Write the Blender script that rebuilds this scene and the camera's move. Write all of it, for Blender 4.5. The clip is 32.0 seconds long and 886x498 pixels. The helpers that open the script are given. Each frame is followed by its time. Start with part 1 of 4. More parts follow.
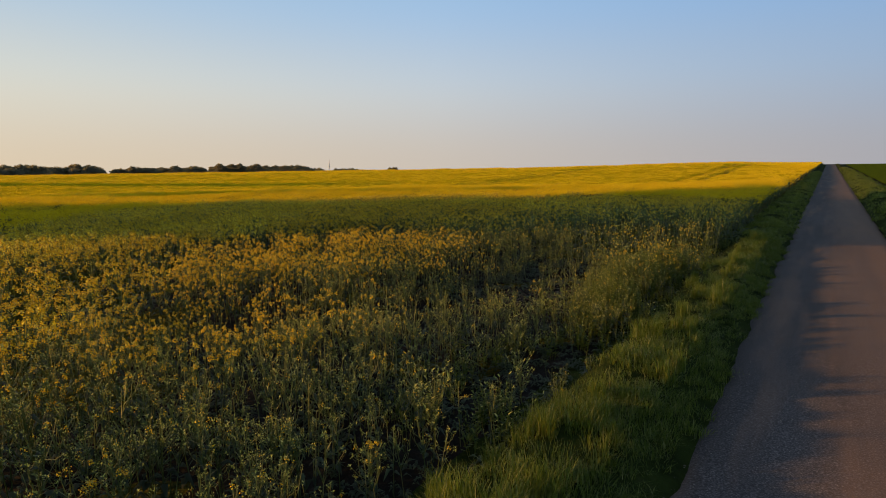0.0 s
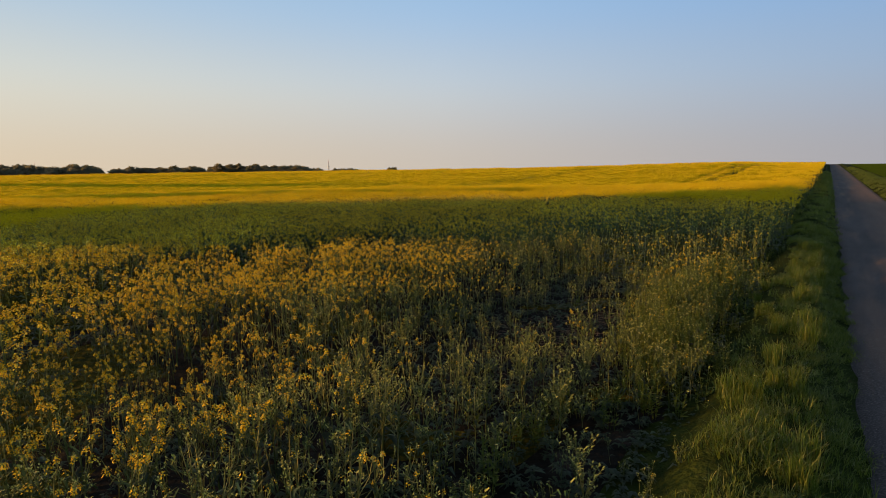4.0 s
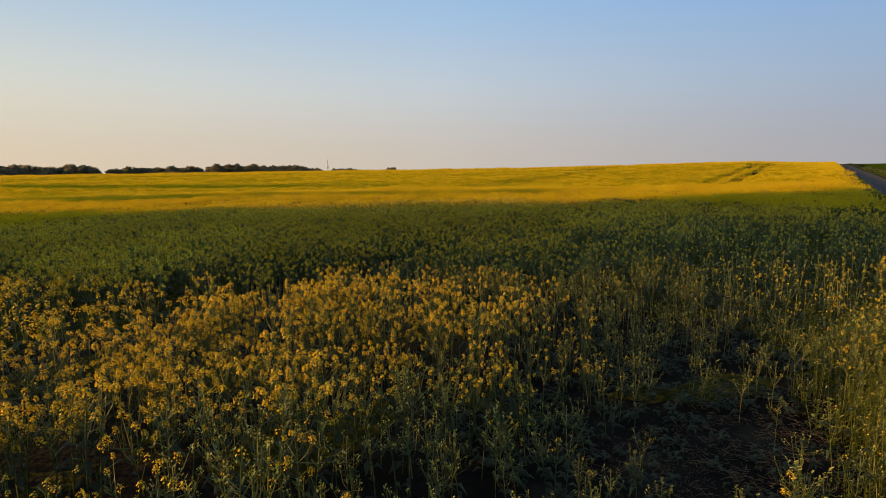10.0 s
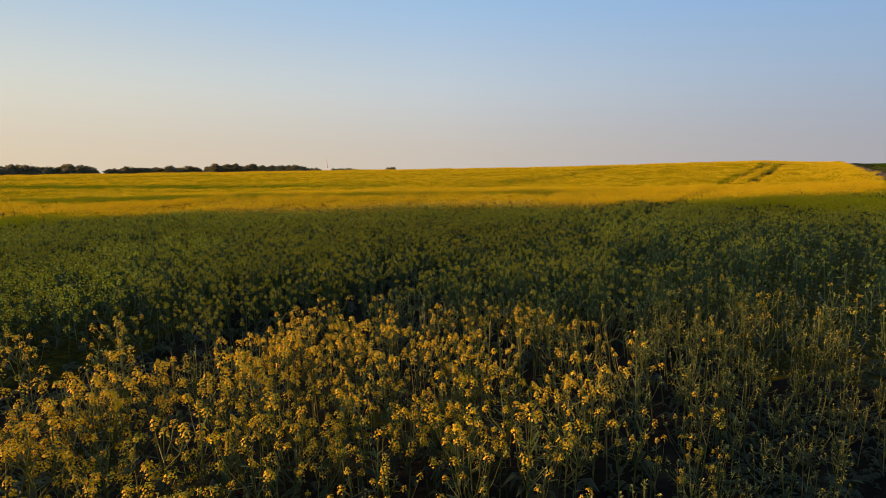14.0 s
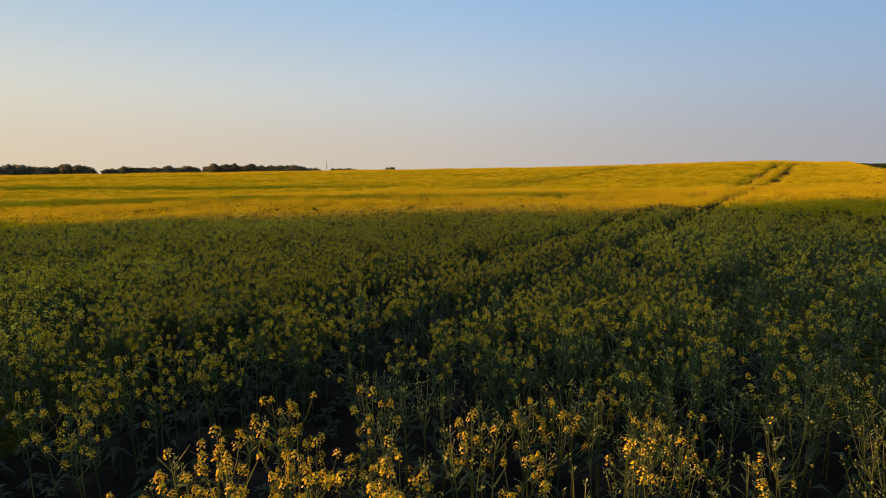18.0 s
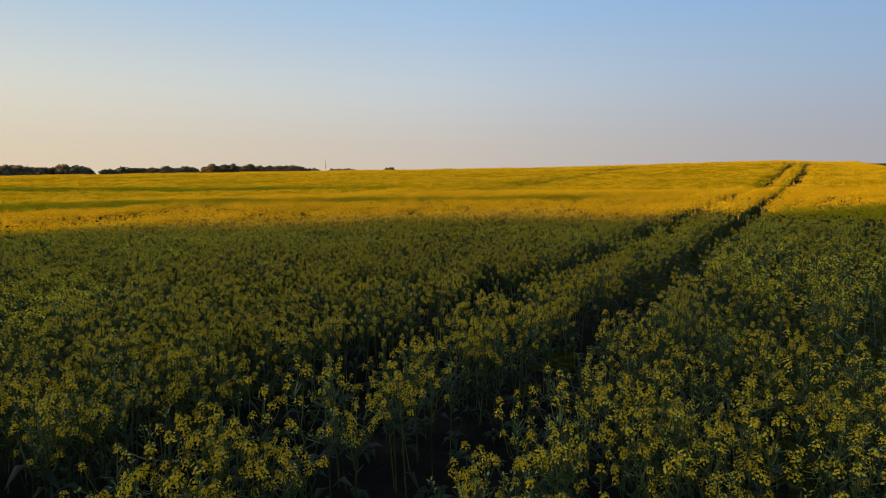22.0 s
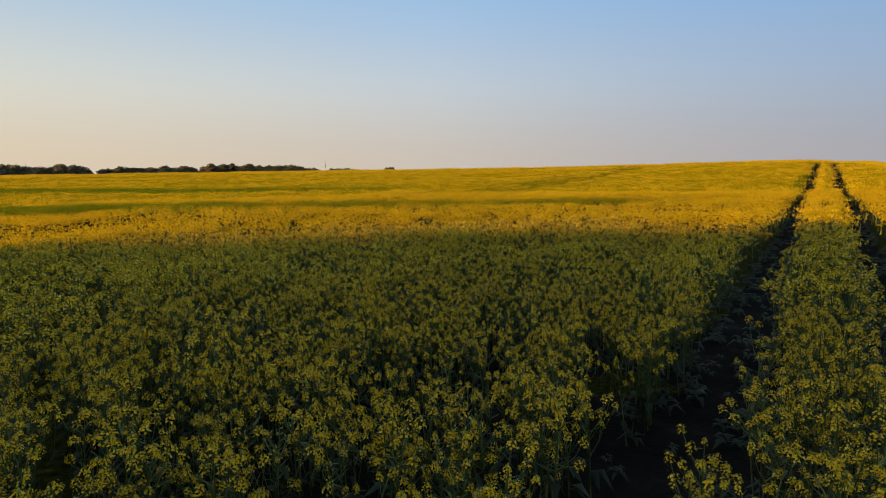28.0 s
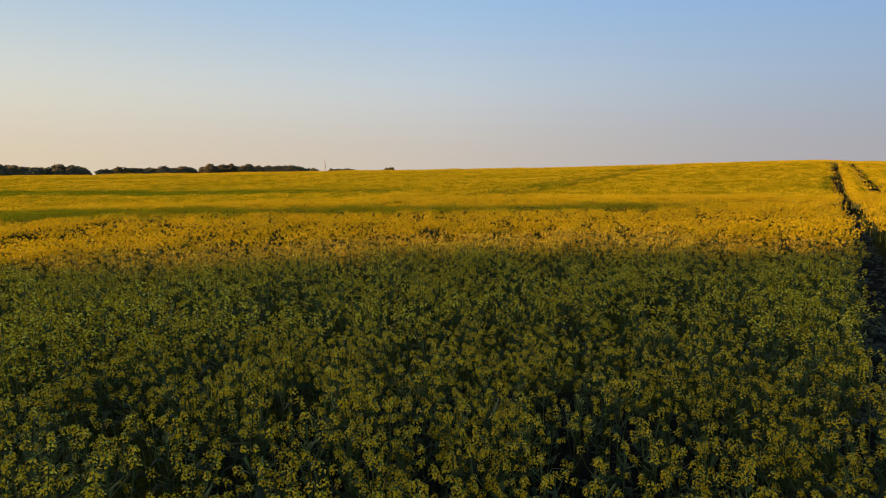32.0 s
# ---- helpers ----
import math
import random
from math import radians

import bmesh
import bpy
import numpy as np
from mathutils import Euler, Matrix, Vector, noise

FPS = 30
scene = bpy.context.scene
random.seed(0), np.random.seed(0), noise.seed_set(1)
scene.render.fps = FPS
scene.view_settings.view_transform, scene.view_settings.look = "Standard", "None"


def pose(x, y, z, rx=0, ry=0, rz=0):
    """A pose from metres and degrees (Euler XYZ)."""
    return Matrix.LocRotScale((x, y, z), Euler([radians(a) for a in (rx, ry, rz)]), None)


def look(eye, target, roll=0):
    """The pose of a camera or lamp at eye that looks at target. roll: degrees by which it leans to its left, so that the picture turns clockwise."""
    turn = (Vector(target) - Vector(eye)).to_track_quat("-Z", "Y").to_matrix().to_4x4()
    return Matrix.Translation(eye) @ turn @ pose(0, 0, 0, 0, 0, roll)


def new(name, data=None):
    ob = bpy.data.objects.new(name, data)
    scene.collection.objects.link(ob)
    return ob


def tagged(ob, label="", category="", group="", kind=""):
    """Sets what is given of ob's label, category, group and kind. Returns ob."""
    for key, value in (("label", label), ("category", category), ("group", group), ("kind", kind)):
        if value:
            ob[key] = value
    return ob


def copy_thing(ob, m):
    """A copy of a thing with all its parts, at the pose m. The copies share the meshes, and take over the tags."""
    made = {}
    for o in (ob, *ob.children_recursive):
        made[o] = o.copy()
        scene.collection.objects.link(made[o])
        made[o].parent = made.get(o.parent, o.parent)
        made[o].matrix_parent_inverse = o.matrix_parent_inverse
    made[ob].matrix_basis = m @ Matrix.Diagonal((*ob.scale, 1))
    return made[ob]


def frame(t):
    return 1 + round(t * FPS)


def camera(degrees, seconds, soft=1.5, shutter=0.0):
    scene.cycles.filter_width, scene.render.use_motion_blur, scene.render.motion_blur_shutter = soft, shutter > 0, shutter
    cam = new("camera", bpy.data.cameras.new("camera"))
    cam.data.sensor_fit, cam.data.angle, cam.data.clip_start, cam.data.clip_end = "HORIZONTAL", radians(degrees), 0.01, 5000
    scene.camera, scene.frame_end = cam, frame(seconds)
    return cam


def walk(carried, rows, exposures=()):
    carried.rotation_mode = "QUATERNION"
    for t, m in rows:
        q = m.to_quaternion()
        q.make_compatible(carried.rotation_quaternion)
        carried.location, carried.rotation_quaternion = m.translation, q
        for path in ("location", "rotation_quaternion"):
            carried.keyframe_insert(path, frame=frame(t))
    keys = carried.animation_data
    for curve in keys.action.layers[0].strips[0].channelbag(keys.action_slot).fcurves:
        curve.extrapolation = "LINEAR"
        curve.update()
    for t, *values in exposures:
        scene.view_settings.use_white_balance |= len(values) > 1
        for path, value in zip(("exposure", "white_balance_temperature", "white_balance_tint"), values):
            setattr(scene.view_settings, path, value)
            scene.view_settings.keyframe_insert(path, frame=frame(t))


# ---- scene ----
# Rapeseed field beside a farm lane at low evening sun, flown over by a slow camera.
# x runs across the lane, y along it, z up; the drilling and the tractor tracks run along y.

# ---- camera ----
cam = camera(75.55, 32.0, soft=0.9)
# seconds, place, turn to the left of +y, tilt down, roll (degrees)
PATH = [
    (0, (-1.686, 3.405, 2.902), 33.89, 7.97, -0.85),
    (1, (-1.964, 3.726, 2.895), 33.88, 7.98, -0.87),
    (2, (-2.313, 4.118, 2.894), 33.87, 7.97, -0.87),
    (3, (-2.706, 4.619, 2.903), 33.84, 7.98, -0.87),
    (3.5, (-2.908, 4.895, 2.911), 33.83, 7.97, -0.85),
    (5.5, (-3.833, 6.033, 2.915), 33.82, 7.98, -0.85),
    (6, (-4.093, 6.326, 2.909), 33.82, 7.98, -0.86),
    (7, (-4.598, 6.914, 2.912), 33.80, 7.98, -0.86),
    (8, (-5.088, 7.506, 2.917), 33.77, 7.97, -0.85),
    (9, (-5.589, 8.109, 2.919), 33.75, 7.97, -0.86),
    (10, (-6.082, 8.730, 2.903), 33.75, 7.97, -0.86),
    (11, (-6.567, 9.359, 2.890), 33.73, 7.98, -0.86),
    (12, (-7.053, 9.993, 2.893), 33.72, 7.98, -0.86),
    (13, (-7.540, 10.613, 2.881), 33.71, 7.98, -0.87),
    (14, (-8.020, 11.239, 2.868), 33.70, 7.98, -0.87),
    (14.5, (-8.265, 11.551, 2.865), 33.69, 7.98, -0.87),
    (16.5, (-9.263, 12.818, 2.870), 33.66, 7.98, -0.87),
    (17, (-9.518, 13.136, 2.878), 33.66, 7.98, -0.87),
    (18, (-10.031, 13.769, 2.894), 33.64, 7.98, -0.86),
    (19, (-10.542, 14.403, 2.912), 33.62, 7.97, -0.84),
    (20, (-11.019, 15.021, 2.914), 33.61, 7.97, -0.85),
    (21, (-11.491, 15.674, 2.906), 33.60, 7.97, -0.88),
    (22, (-11.986, 16.343, 2.901), 33.58, 7.96, -0.88),
    (23, (-12.508, 16.981, 2.898), 33.56, 7.97, -0.89),
    (24, (-13.038, 17.612, 2.902), 33.56, 7.97, -0.87),
    (25, (-13.626, 18.213, 2.905), 33.56, 7.98, -0.86),
    (25.5, (-13.928, 18.498, 2.898), 33.55, 7.98, -0.85),
    (27.5, (-15.132, 19.698, 2.863), 33.55, 7.99, -0.87),
    (28, (-15.433, 20.011, 2.873), 33.55, 7.98, -0.87),
    (29, (-15.997, 20.648, 2.893), 33.54, 7.98, -0.87),
    (30, (-16.503, 21.305, 2.904), 33.53, 7.97, -0.85),
    (31, (-16.990, 21.964, 2.915), 33.54, 7.96, -0.86),
    (32, (-17.503, 22.631, 2.938), 33.55, 7.96, -0.88),
]


def heading(eye, left, down, roll):
    a, b = radians(left), radians(down)
    way = Vector((-math.sin(a) * math.cos(b), math.cos(a) * math.cos(b), -math.sin(b)))
    return look(eye, Vector(eye) + way * 10.0, roll)


EXPOSURE = 0.50
walk(cam, [(t, heading(e, a, b, r)) for t, e, a, b, r in PATH], [(0.0, EXPOSURE), (32.0, EXPOSURE)])

# ---- sky and sun ----
SUN_WAY = Vector((-0.80, -0.60, 0.0))          # towards the sun, on the ground
SUN_UP = radians(10.5)
world = bpy.data.worlds.new("evening_sky")
scene.world = world
world.use_nodes = True
wn = world.node_tree.nodes
sky = wn.new("ShaderNodeTexSky")
sky.sky_type = "NISHITA"
sky.sun_disc = False
sky.sun_elevation = SUN_UP
sky.sun_rotation = math.atan2(SUN_WAY.x, SUN_WAY.y)
sky.altitude, sky.air_density, sky.dust_density, sky.ozone_density = 100, 1.0, 1.0, 1.6
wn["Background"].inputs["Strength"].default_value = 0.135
wl = world.node_tree.links
tint = wn.new("ShaderNodeMix")
tint.data_type, tint.blend_type = "RGBA", "MULTIPLY"
tint.inputs[0].default_value = 1.0
tint.inputs[7].default_value = (1.50, 1.17, 0.84, 1)
wl.new(sky.outputs["Color"], tint.inputs[6])

# evening haze low over the land: warm towards the sun, mauve away from it, thinning upwards
way = wn.new("ShaderNodeTexCoord")
split = wn.new("ShaderNodeSeparateXYZ")
wl.new(way.outputs["Generated"], split.inputs["Vector"])
sunward = wn.new("ShaderNodeVectorMath")
sunward.operation = "DOT_PRODUCT"
sunward.inputs[1].default_value = SUN_WAY
wl.new(way.outputs["Generated"], sunward.inputs[0])
side = wn.new("ShaderNodeMapRange")
side.inputs["From Min"].default_value = -1.0
wl.new(sunward.outputs["Value"], side.inputs["Value"])


def haze(stops):
    r = wn.new("ShaderNodeValToRGB")
    while len(r.color_ramp.elements) < len(stops):
        r.color_ramp.elements.new(0.5)
    for e, (p, c) in zip(r.color_ramp.elements, stops):
        e.position, e.color = p, (*c, 1)
    wl.new(side.outputs["Result"], r.inputs["Fac"])
    return r.outputs["Color"]


def layered(low, high, z0, z1):
    f = wn.new("ShaderNodeMapRange")
    f.interpolation_type = "SMOOTHSTEP"
    f.inputs["From Min"].default_value, f.inputs["From Max"].default_value = z0, z1
    wl.new(split.outputs["Z"], f.inputs["Value"])
    m = wn.new("ShaderNodeMix")
    m.data_type = "RGBA"
    wl.new(f.outputs["Result"], m.inputs[0])
    wl.new(low, m.inputs[6])
    wl.new(high, m.inputs[7])
    return m.outputs[2]


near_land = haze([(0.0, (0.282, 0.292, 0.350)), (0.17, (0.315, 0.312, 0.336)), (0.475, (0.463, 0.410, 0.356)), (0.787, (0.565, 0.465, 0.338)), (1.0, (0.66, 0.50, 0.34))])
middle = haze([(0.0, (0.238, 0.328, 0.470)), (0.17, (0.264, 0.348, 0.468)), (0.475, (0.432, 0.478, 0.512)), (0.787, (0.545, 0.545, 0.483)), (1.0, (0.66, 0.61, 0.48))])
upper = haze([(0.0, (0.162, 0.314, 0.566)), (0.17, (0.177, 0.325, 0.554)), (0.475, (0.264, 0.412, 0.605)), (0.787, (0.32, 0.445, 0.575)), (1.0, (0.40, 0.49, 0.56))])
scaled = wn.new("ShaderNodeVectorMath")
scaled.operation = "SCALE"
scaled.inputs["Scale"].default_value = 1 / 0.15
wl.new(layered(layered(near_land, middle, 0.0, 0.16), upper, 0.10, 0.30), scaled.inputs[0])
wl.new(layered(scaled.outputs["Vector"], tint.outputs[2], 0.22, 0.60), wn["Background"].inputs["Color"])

sun_data = bpy.data.lights.new("sun", "SUN")
sun_data.energy, sun_data.angle, sun_data.color = 5.0, radians(0.53), (1.0, 0.485, 0.115)
sun = new("sun", sun_data)
sun_from = SUN_WAY.normalized() * math.cos(SUN_UP) + Vector((0, 0, math.sin(SUN_UP)))
sun.matrix_world = look(sun_from * 100, (0, 0, 0))


# ---- materials ----
def material(name, rough=0.7, spec=0.3):
    m = bpy.data.materials.new(name)
    m.use_nodes = True
    b = m.node_tree.nodes["Principled BSDF"]
    b.inputs["Roughness"].default_value = rough
    b.inputs["Specular IOR Level"].default_value = spec
    return m, m.node_tree, b


def node(tree, kind, **values):
    n = tree.nodes.new(kind)
    for key, value in values.items():
        n.inputs[key.replace("_", " ")].default_value = value
    return n


def ramp(tree, source, stops):
    r = tree.nodes.new("ShaderNodeValToRGB")
    while len(r.color_ramp.elements) < len(stops):
        r.color_ramp.elements.new(0.5)
    for e, (p, c) in zip(r.color_ramp.elements, stops):
        e.position, e.color = p, (*c, 1)
    tree.links.new(source, r.inputs["Fac"])
    return r.outputs["Color"]


def blend(tree, fac, a, b, how="MIX"):
    n = tree.nodes.new("ShaderNodeMix")
    n.data_type, n.blend_type = "RGBA", how
    if isinstance(fac, float):
        n.inputs["Factor"].default_value = fac
    else:
        tree.links.new(fac, n.inputs["Factor"])
    for k, v in (("A", a), ("B", b)):
        socket = [i for i in n.inputs if i.name == k and i.type == "RGBA"][0]
        if isinstance(v, tuple):
            socket.default_value = (*v, 1)
        else:
            tree.links.new(v, socket)
    return [o for o in n.outputs if o.type == "RGBA"][0]


def noise_of(tree, scale, detail=4.0, stretch=None):
    place = tree.nodes.new("ShaderNodeNewGeometry").outputs["Position"]
    if stretch:
        mp = tree.nodes.new("ShaderNodeMapping")
        mp.inputs["Scale"].default_value = stretch
        tree.links.new(place, mp.inputs["Vector"])
        place = mp.outputs["Vector"]
    n = node(tree, "ShaderNodeTexNoise", Scale=scale, Detail=detail)
    tree.links.new(place, n.inputs["Vector"])
    return n.outputs["Fac"]


def bumped(tree, bsdf, height, strength, distance):
    b = node(tree, "ShaderNodeBump", Strength=strength, Distance=distance)
    tree.links.new(height, b.inputs["Height"])
    tree.links.new(b.outputs["Normal"], bsdf.inputs["Normal"])


def leafy(name, stops, through_colour, through_share, rough=0.6, patch=0.35, spec=0.25):
    """Thin living tissue: colour by piece and by patch, part of the light comes through."""
    m, t, b = material(name, rough, spec)
    island = t.nodes.new("ShaderNodeNewGeometry").outputs["Random Per Island"]
    col = ramp(t, island, stops)
    col = blend(t, ramp(t, noise_of(t, patch, 3.0), [(0.35, (0.0,) * 3), (0.65, (0.45,) * 3)]), col, stops[0][1])
    t.links.new(col, b.inputs["Base Color"])
    tr = t.nodes.new("ShaderNodeBsdfTranslucent")
    tr.inputs["Color"].default_value = (*through_colour, 1)
    mix = t.nodes.new("ShaderNodeMixShader")
    mix.inputs["Fac"].default_value = through_share
    t.links.new(b.outputs["BSDF"], mix.inputs[1])
    t.links.new(tr.outputs["BSDF"], mix.inputs[2])
    t.links.new(mix.outputs["Shader"], t.nodes["Material Output"].inputs["Surface"])
    return m


# One petal in three tones by distance; this near one has sunlit orange painted in.
PETAL = leafy("rape_petal", [(0.0, (0.50, 0.33, 0.004)), (0.25, (0.77, 0.52, 0.006)), (0.65, (0.91, 0.62, 0.006)), (0.88, (0.94, 0.74, 0.02)), (1.0, (0.96, 0.88, 0.14))], (0.94, 0.56, 0.006), 0.24, 0.6)
# Farther crop: the same petal without the painted sunlit orange.
PETAL_FAR = leafy("rape_petal_far", [(0.0, (0.44, 0.33, 0.003)), (0.45, (0.60, 0.48, 0.004)), (0.75, (0.70, 0.58, 0.006)), (0.88, (0.86, 0.74, 0.012)), (1.0, (0.95, 0.86, 0.03))], (0.68, 0.52, 0.004), 0.36, 0.6)
# Middle belt, mostly in shadow: its speckled light contrast is put into the ramp.
PETAL_SHADED = leafy("rape_petal_shaded", [(0.0, (0.32, 0.21, 0.003)), (0.45, (0.58, 0.41, 0.004)), (0.58, (0.84, 0.64, 0.006)), (0.68, (0.96, 0.84, 0.03)), (1.0, (0.97, 0.92, 0.13))], (0.90, 0.58, 0.006), 0.22, 0.6)
BUD = leafy("rape_bud", [(0.0, (0.20, 0.26, 0.05)), (0.5, (0.36, 0.41, 0.09)), (1.0, (0.64, 0.62, 0.24))], (0.3, 0.35, 0.03), 0.2, 0.6)
STEM = leafy("rape_stem", [(0.0, (0.048, 0.080, 0.022)), (0.6, (0.100, 0.130, 0.038)), (0.85, (0.17, 0.19, 0.065)), (1.0, (0.25, 0.265, 0.12))], (0.13, 0.2, 0.03), 0.14, 0.5, 0.35, 0.28)
# Below living leaf tone: the shade low among the plants is coloured in.
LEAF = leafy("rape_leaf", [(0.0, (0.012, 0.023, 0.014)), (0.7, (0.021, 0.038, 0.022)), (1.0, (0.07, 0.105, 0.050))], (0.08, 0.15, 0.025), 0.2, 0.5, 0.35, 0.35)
GRASS = leafy("grass_blade", [(0.0, (0.014, 0.030, 0.009)), (0.5, (0.056, 0.098, 0.022)), (0.8, (0.15, 0.20, 0.045)), (1.0, (0.33, 0.34, 0.14))], (0.21, 0.29, 0.02), 0.34, 0.55, 0.8)
CEREAL = leafy("cereal_blade", [(0.0, (0.045, 0.080, 0.010)), (0.6, (0.07, 0.12, 0.014)), (1.0, (0.11, 0.16, 0.02))], (0.16, 0.26, 0.015), 0.35, 0.5, 0.2)
STRAW = leafy("dry_stalk", [(0.0, (0.08, 0.06, 0.04)), (0.6, (0.14, 0.105, 0.075)), (1.0, (0.24, 0.19, 0.14))], (0.3, 0.2, 0.1), 0.1, 0.7)
# Much paler than foliage: distance haze is mixed into these leaf colours.
TREE_LEAF_HAZED = leafy("tree_leaf_hazed", [(0.0, (0.18, 0.17, 0.115)), (0.6, (0.21, 0.20, 0.14)), (1.0, (0.24, 0.23, 0.165))], (0.26, 0.25, 0.16), 0.45, 0.8, 0.02, 0.1)

HERB = leafy("herb_leaf", [(0.0, (0.030, 0.058, 0.010)), (0.6, (0.075, 0.112, 0.016)), (0.85, (0.14, 0.17, 0.028)), (1.0, (0.26, 0.28, 0.06))], (0.16, 0.22, 0.02), 0.25, 0.55)

# Darker than real soil: deep shade on the track floors is in the colour.
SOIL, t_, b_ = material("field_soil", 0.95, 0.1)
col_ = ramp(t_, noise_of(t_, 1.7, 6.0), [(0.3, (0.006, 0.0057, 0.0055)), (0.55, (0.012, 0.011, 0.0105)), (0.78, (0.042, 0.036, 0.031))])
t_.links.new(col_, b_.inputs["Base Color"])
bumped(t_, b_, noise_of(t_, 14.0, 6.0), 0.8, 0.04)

ROAD, t_, b_ = material("lane_asphalt", 0.9, 0.12)
# The blue cast in this grey stands for the lane's skylit shade.
grain_ = ramp(t_, noise_of(t_, 55.0, 3.0), [(0.33, (0.044, 0.043, 0.053)), (0.55, (0.084, 0.081, 0.099)), (0.72, (0.19, 0.178, 0.20))])
wear_ = ramp(t_, noise_of(t_, 0.8, 5.0, (1.6, 0.22, 1.0)), [(0.3, (0.62, 0.60, 0.58)), (0.7, (1.0, 0.97, 0.93))])
dust_sun_ = ramp(t_, noise_of(t_, 1.3, 6.0, (1.5, 0.16, 1.0)), [(0.50, (0.0,) * 3), (0.70, (0.5,) * 3)])
side_ = t_.nodes.new("ShaderNodeSeparateXYZ")
t_.links.new(t_.nodes.new("ShaderNodeNewGeometry").outputs["Position"], side_.inputs["Vector"])
# Warm sunlight painted onto the lane's right half, over the dust noise.
sunlit_half_ = t_.nodes.new("ShaderNodeMapRange")
sunlit_half_.interpolation_type = "SMOOTHSTEP"
sunlit_half_.inputs["From Min"].default_value, sunlit_half_.inputs["From Max"].default_value = -1.9, -0.7
t_.links.new(side_.outputs["X"], sunlit_half_.inputs["Value"])
dust_sun_ = blend(t_, sunlit_half_.outputs["Result"], dust_sun_, (0.55, 0.55, 0.55), "SCREEN")
body_ = blend(t_, dust_sun_, blend(t_, 1.0, grain_, wear_, "MULTIPLY"), blend(t_, 0.60, grain_, (0.25, 0.15, 0.10)))
t_.links.new(body_, b_.inputs["Base Color"])
bumped(t_, b_, noise_of(t_, 60.0, 4.0), 0.5, 0.012)

SOD, t_, b_ = material("verge_sod", 1.0, 0.02)
t_.links.new(ramp(t_, noise_of(t_, 3.0, 6.0), [(0.3, (0.012, 0.018, 0.006)), (0.6, (0.026, 0.040, 0.010)), (0.8, (0.055, 0.055, 0.022))]), b_.inputs["Base Color"])
bumped(t_, b_, noise_of(t_, 18.0, 5.0), 0.9, 0.05)

# The ramp's dark end puts the shade between plants into the sheet's colour.
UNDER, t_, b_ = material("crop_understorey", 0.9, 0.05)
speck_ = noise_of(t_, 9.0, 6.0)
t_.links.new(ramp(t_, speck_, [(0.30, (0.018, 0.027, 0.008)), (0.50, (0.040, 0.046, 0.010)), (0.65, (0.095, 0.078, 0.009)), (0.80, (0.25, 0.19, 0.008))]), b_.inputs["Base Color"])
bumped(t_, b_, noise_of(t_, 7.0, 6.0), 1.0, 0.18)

SWARD, t_, b_ = material("cereal_sward", 1.0, 0.0)
t_.links.new(ramp(t_, noise_of(t_, 5.0, 6.0), [(0.3, (0.035, 0.058, 0.007)), (0.55, (0.066, 0.100, 0.010)), (0.8, (0.11, 0.14, 0.018))]), b_.inputs["Base Color"])
bumped(t_, b_, noise_of(t_, 9.0, 6.0), 1.0, 0.12)

BLOOM, t_, b_ = material("crop_bloom", 1.0, 0.0)
t_.links.new(ramp(t_, noise_of(t_, 6.5, 7.0), [(0.30, (0.15, 0.125, 0.010)), (0.44, (0.33, 0.272, 0.009)), (0.56, (0.46, 0.380, 0.006)), (0.78, (0.60, 0.50, 0.010))]), b_.inputs["Base Color"])
bumped(t_, b_, noise_of(t_, 8.0, 7.0), 1.0, 0.15)

BARK, t_, b_ = material("bark", 0.9, 0.1)
t_.links.new(ramp(t_, noise_of(t_, 6.0, 6.0, (1, 1, 0.2)), [(0.3, (0.03, 0.024, 0.018)), (0.7, (0.10, 0.08, 0.06))]), b_.inputs["Base Color"])
bumped(t_, b_, noise_of(t_, 12.0, 5.0, (1, 1, 0.15)), 0.8, 0.03)

STONE, t_, b_ = material("loose_stone", 0.85, 0.3)
t_.links.new(ramp(t_, t_.nodes.new("ShaderNodeNewGeometry").outputs["Random Per Island"], [(0.0, (0.07, 0.065, 0.06)), (0.7, (0.13, 0.12, 0.11)), (1.0, (0.27, 0.25, 0.23))]), b_.inputs["Base Color"])

STEEL, t_, b_ = material("galvanised_steel", 0.5, 0.5)
b_.inputs["Metallic"].default_value = 0.7
t_.links.new(ramp(t_, noise_of(t_, 0.6), [(0.3, (0.30, 0.30, 0.31)), (0.7, (0.45, 0.45, 0.46))]), b_.inputs["Base Color"])
PAINT_RED, t_, b_ = material("red_mast_paint", 0.6, 0.3)
t_.links.new(ramp(t_, noise_of(t_, 0.8), [(0.3, (0.35, 0.05, 0.04)), (0.7, (0.45, 0.08, 0.06))]), b_.inputs["Base Color"])


# ---- terrain ----
ROAD_L, ROAD_R = -2.74, 0.16
CROP_EDGE = -4.25
TRACKS = (-14.25, -16.35, -38.4, -40.5)
HALF_TRACK = 0.46
CENTRE = (-8.0, 8.0)
rng = np.random.default_rng(7)


def smooth(a, b, v):
    u = np.clip((np.asarray(v, float) - a) / (b - a), 0, 1)
    return u * u * (3 - 2 * u)


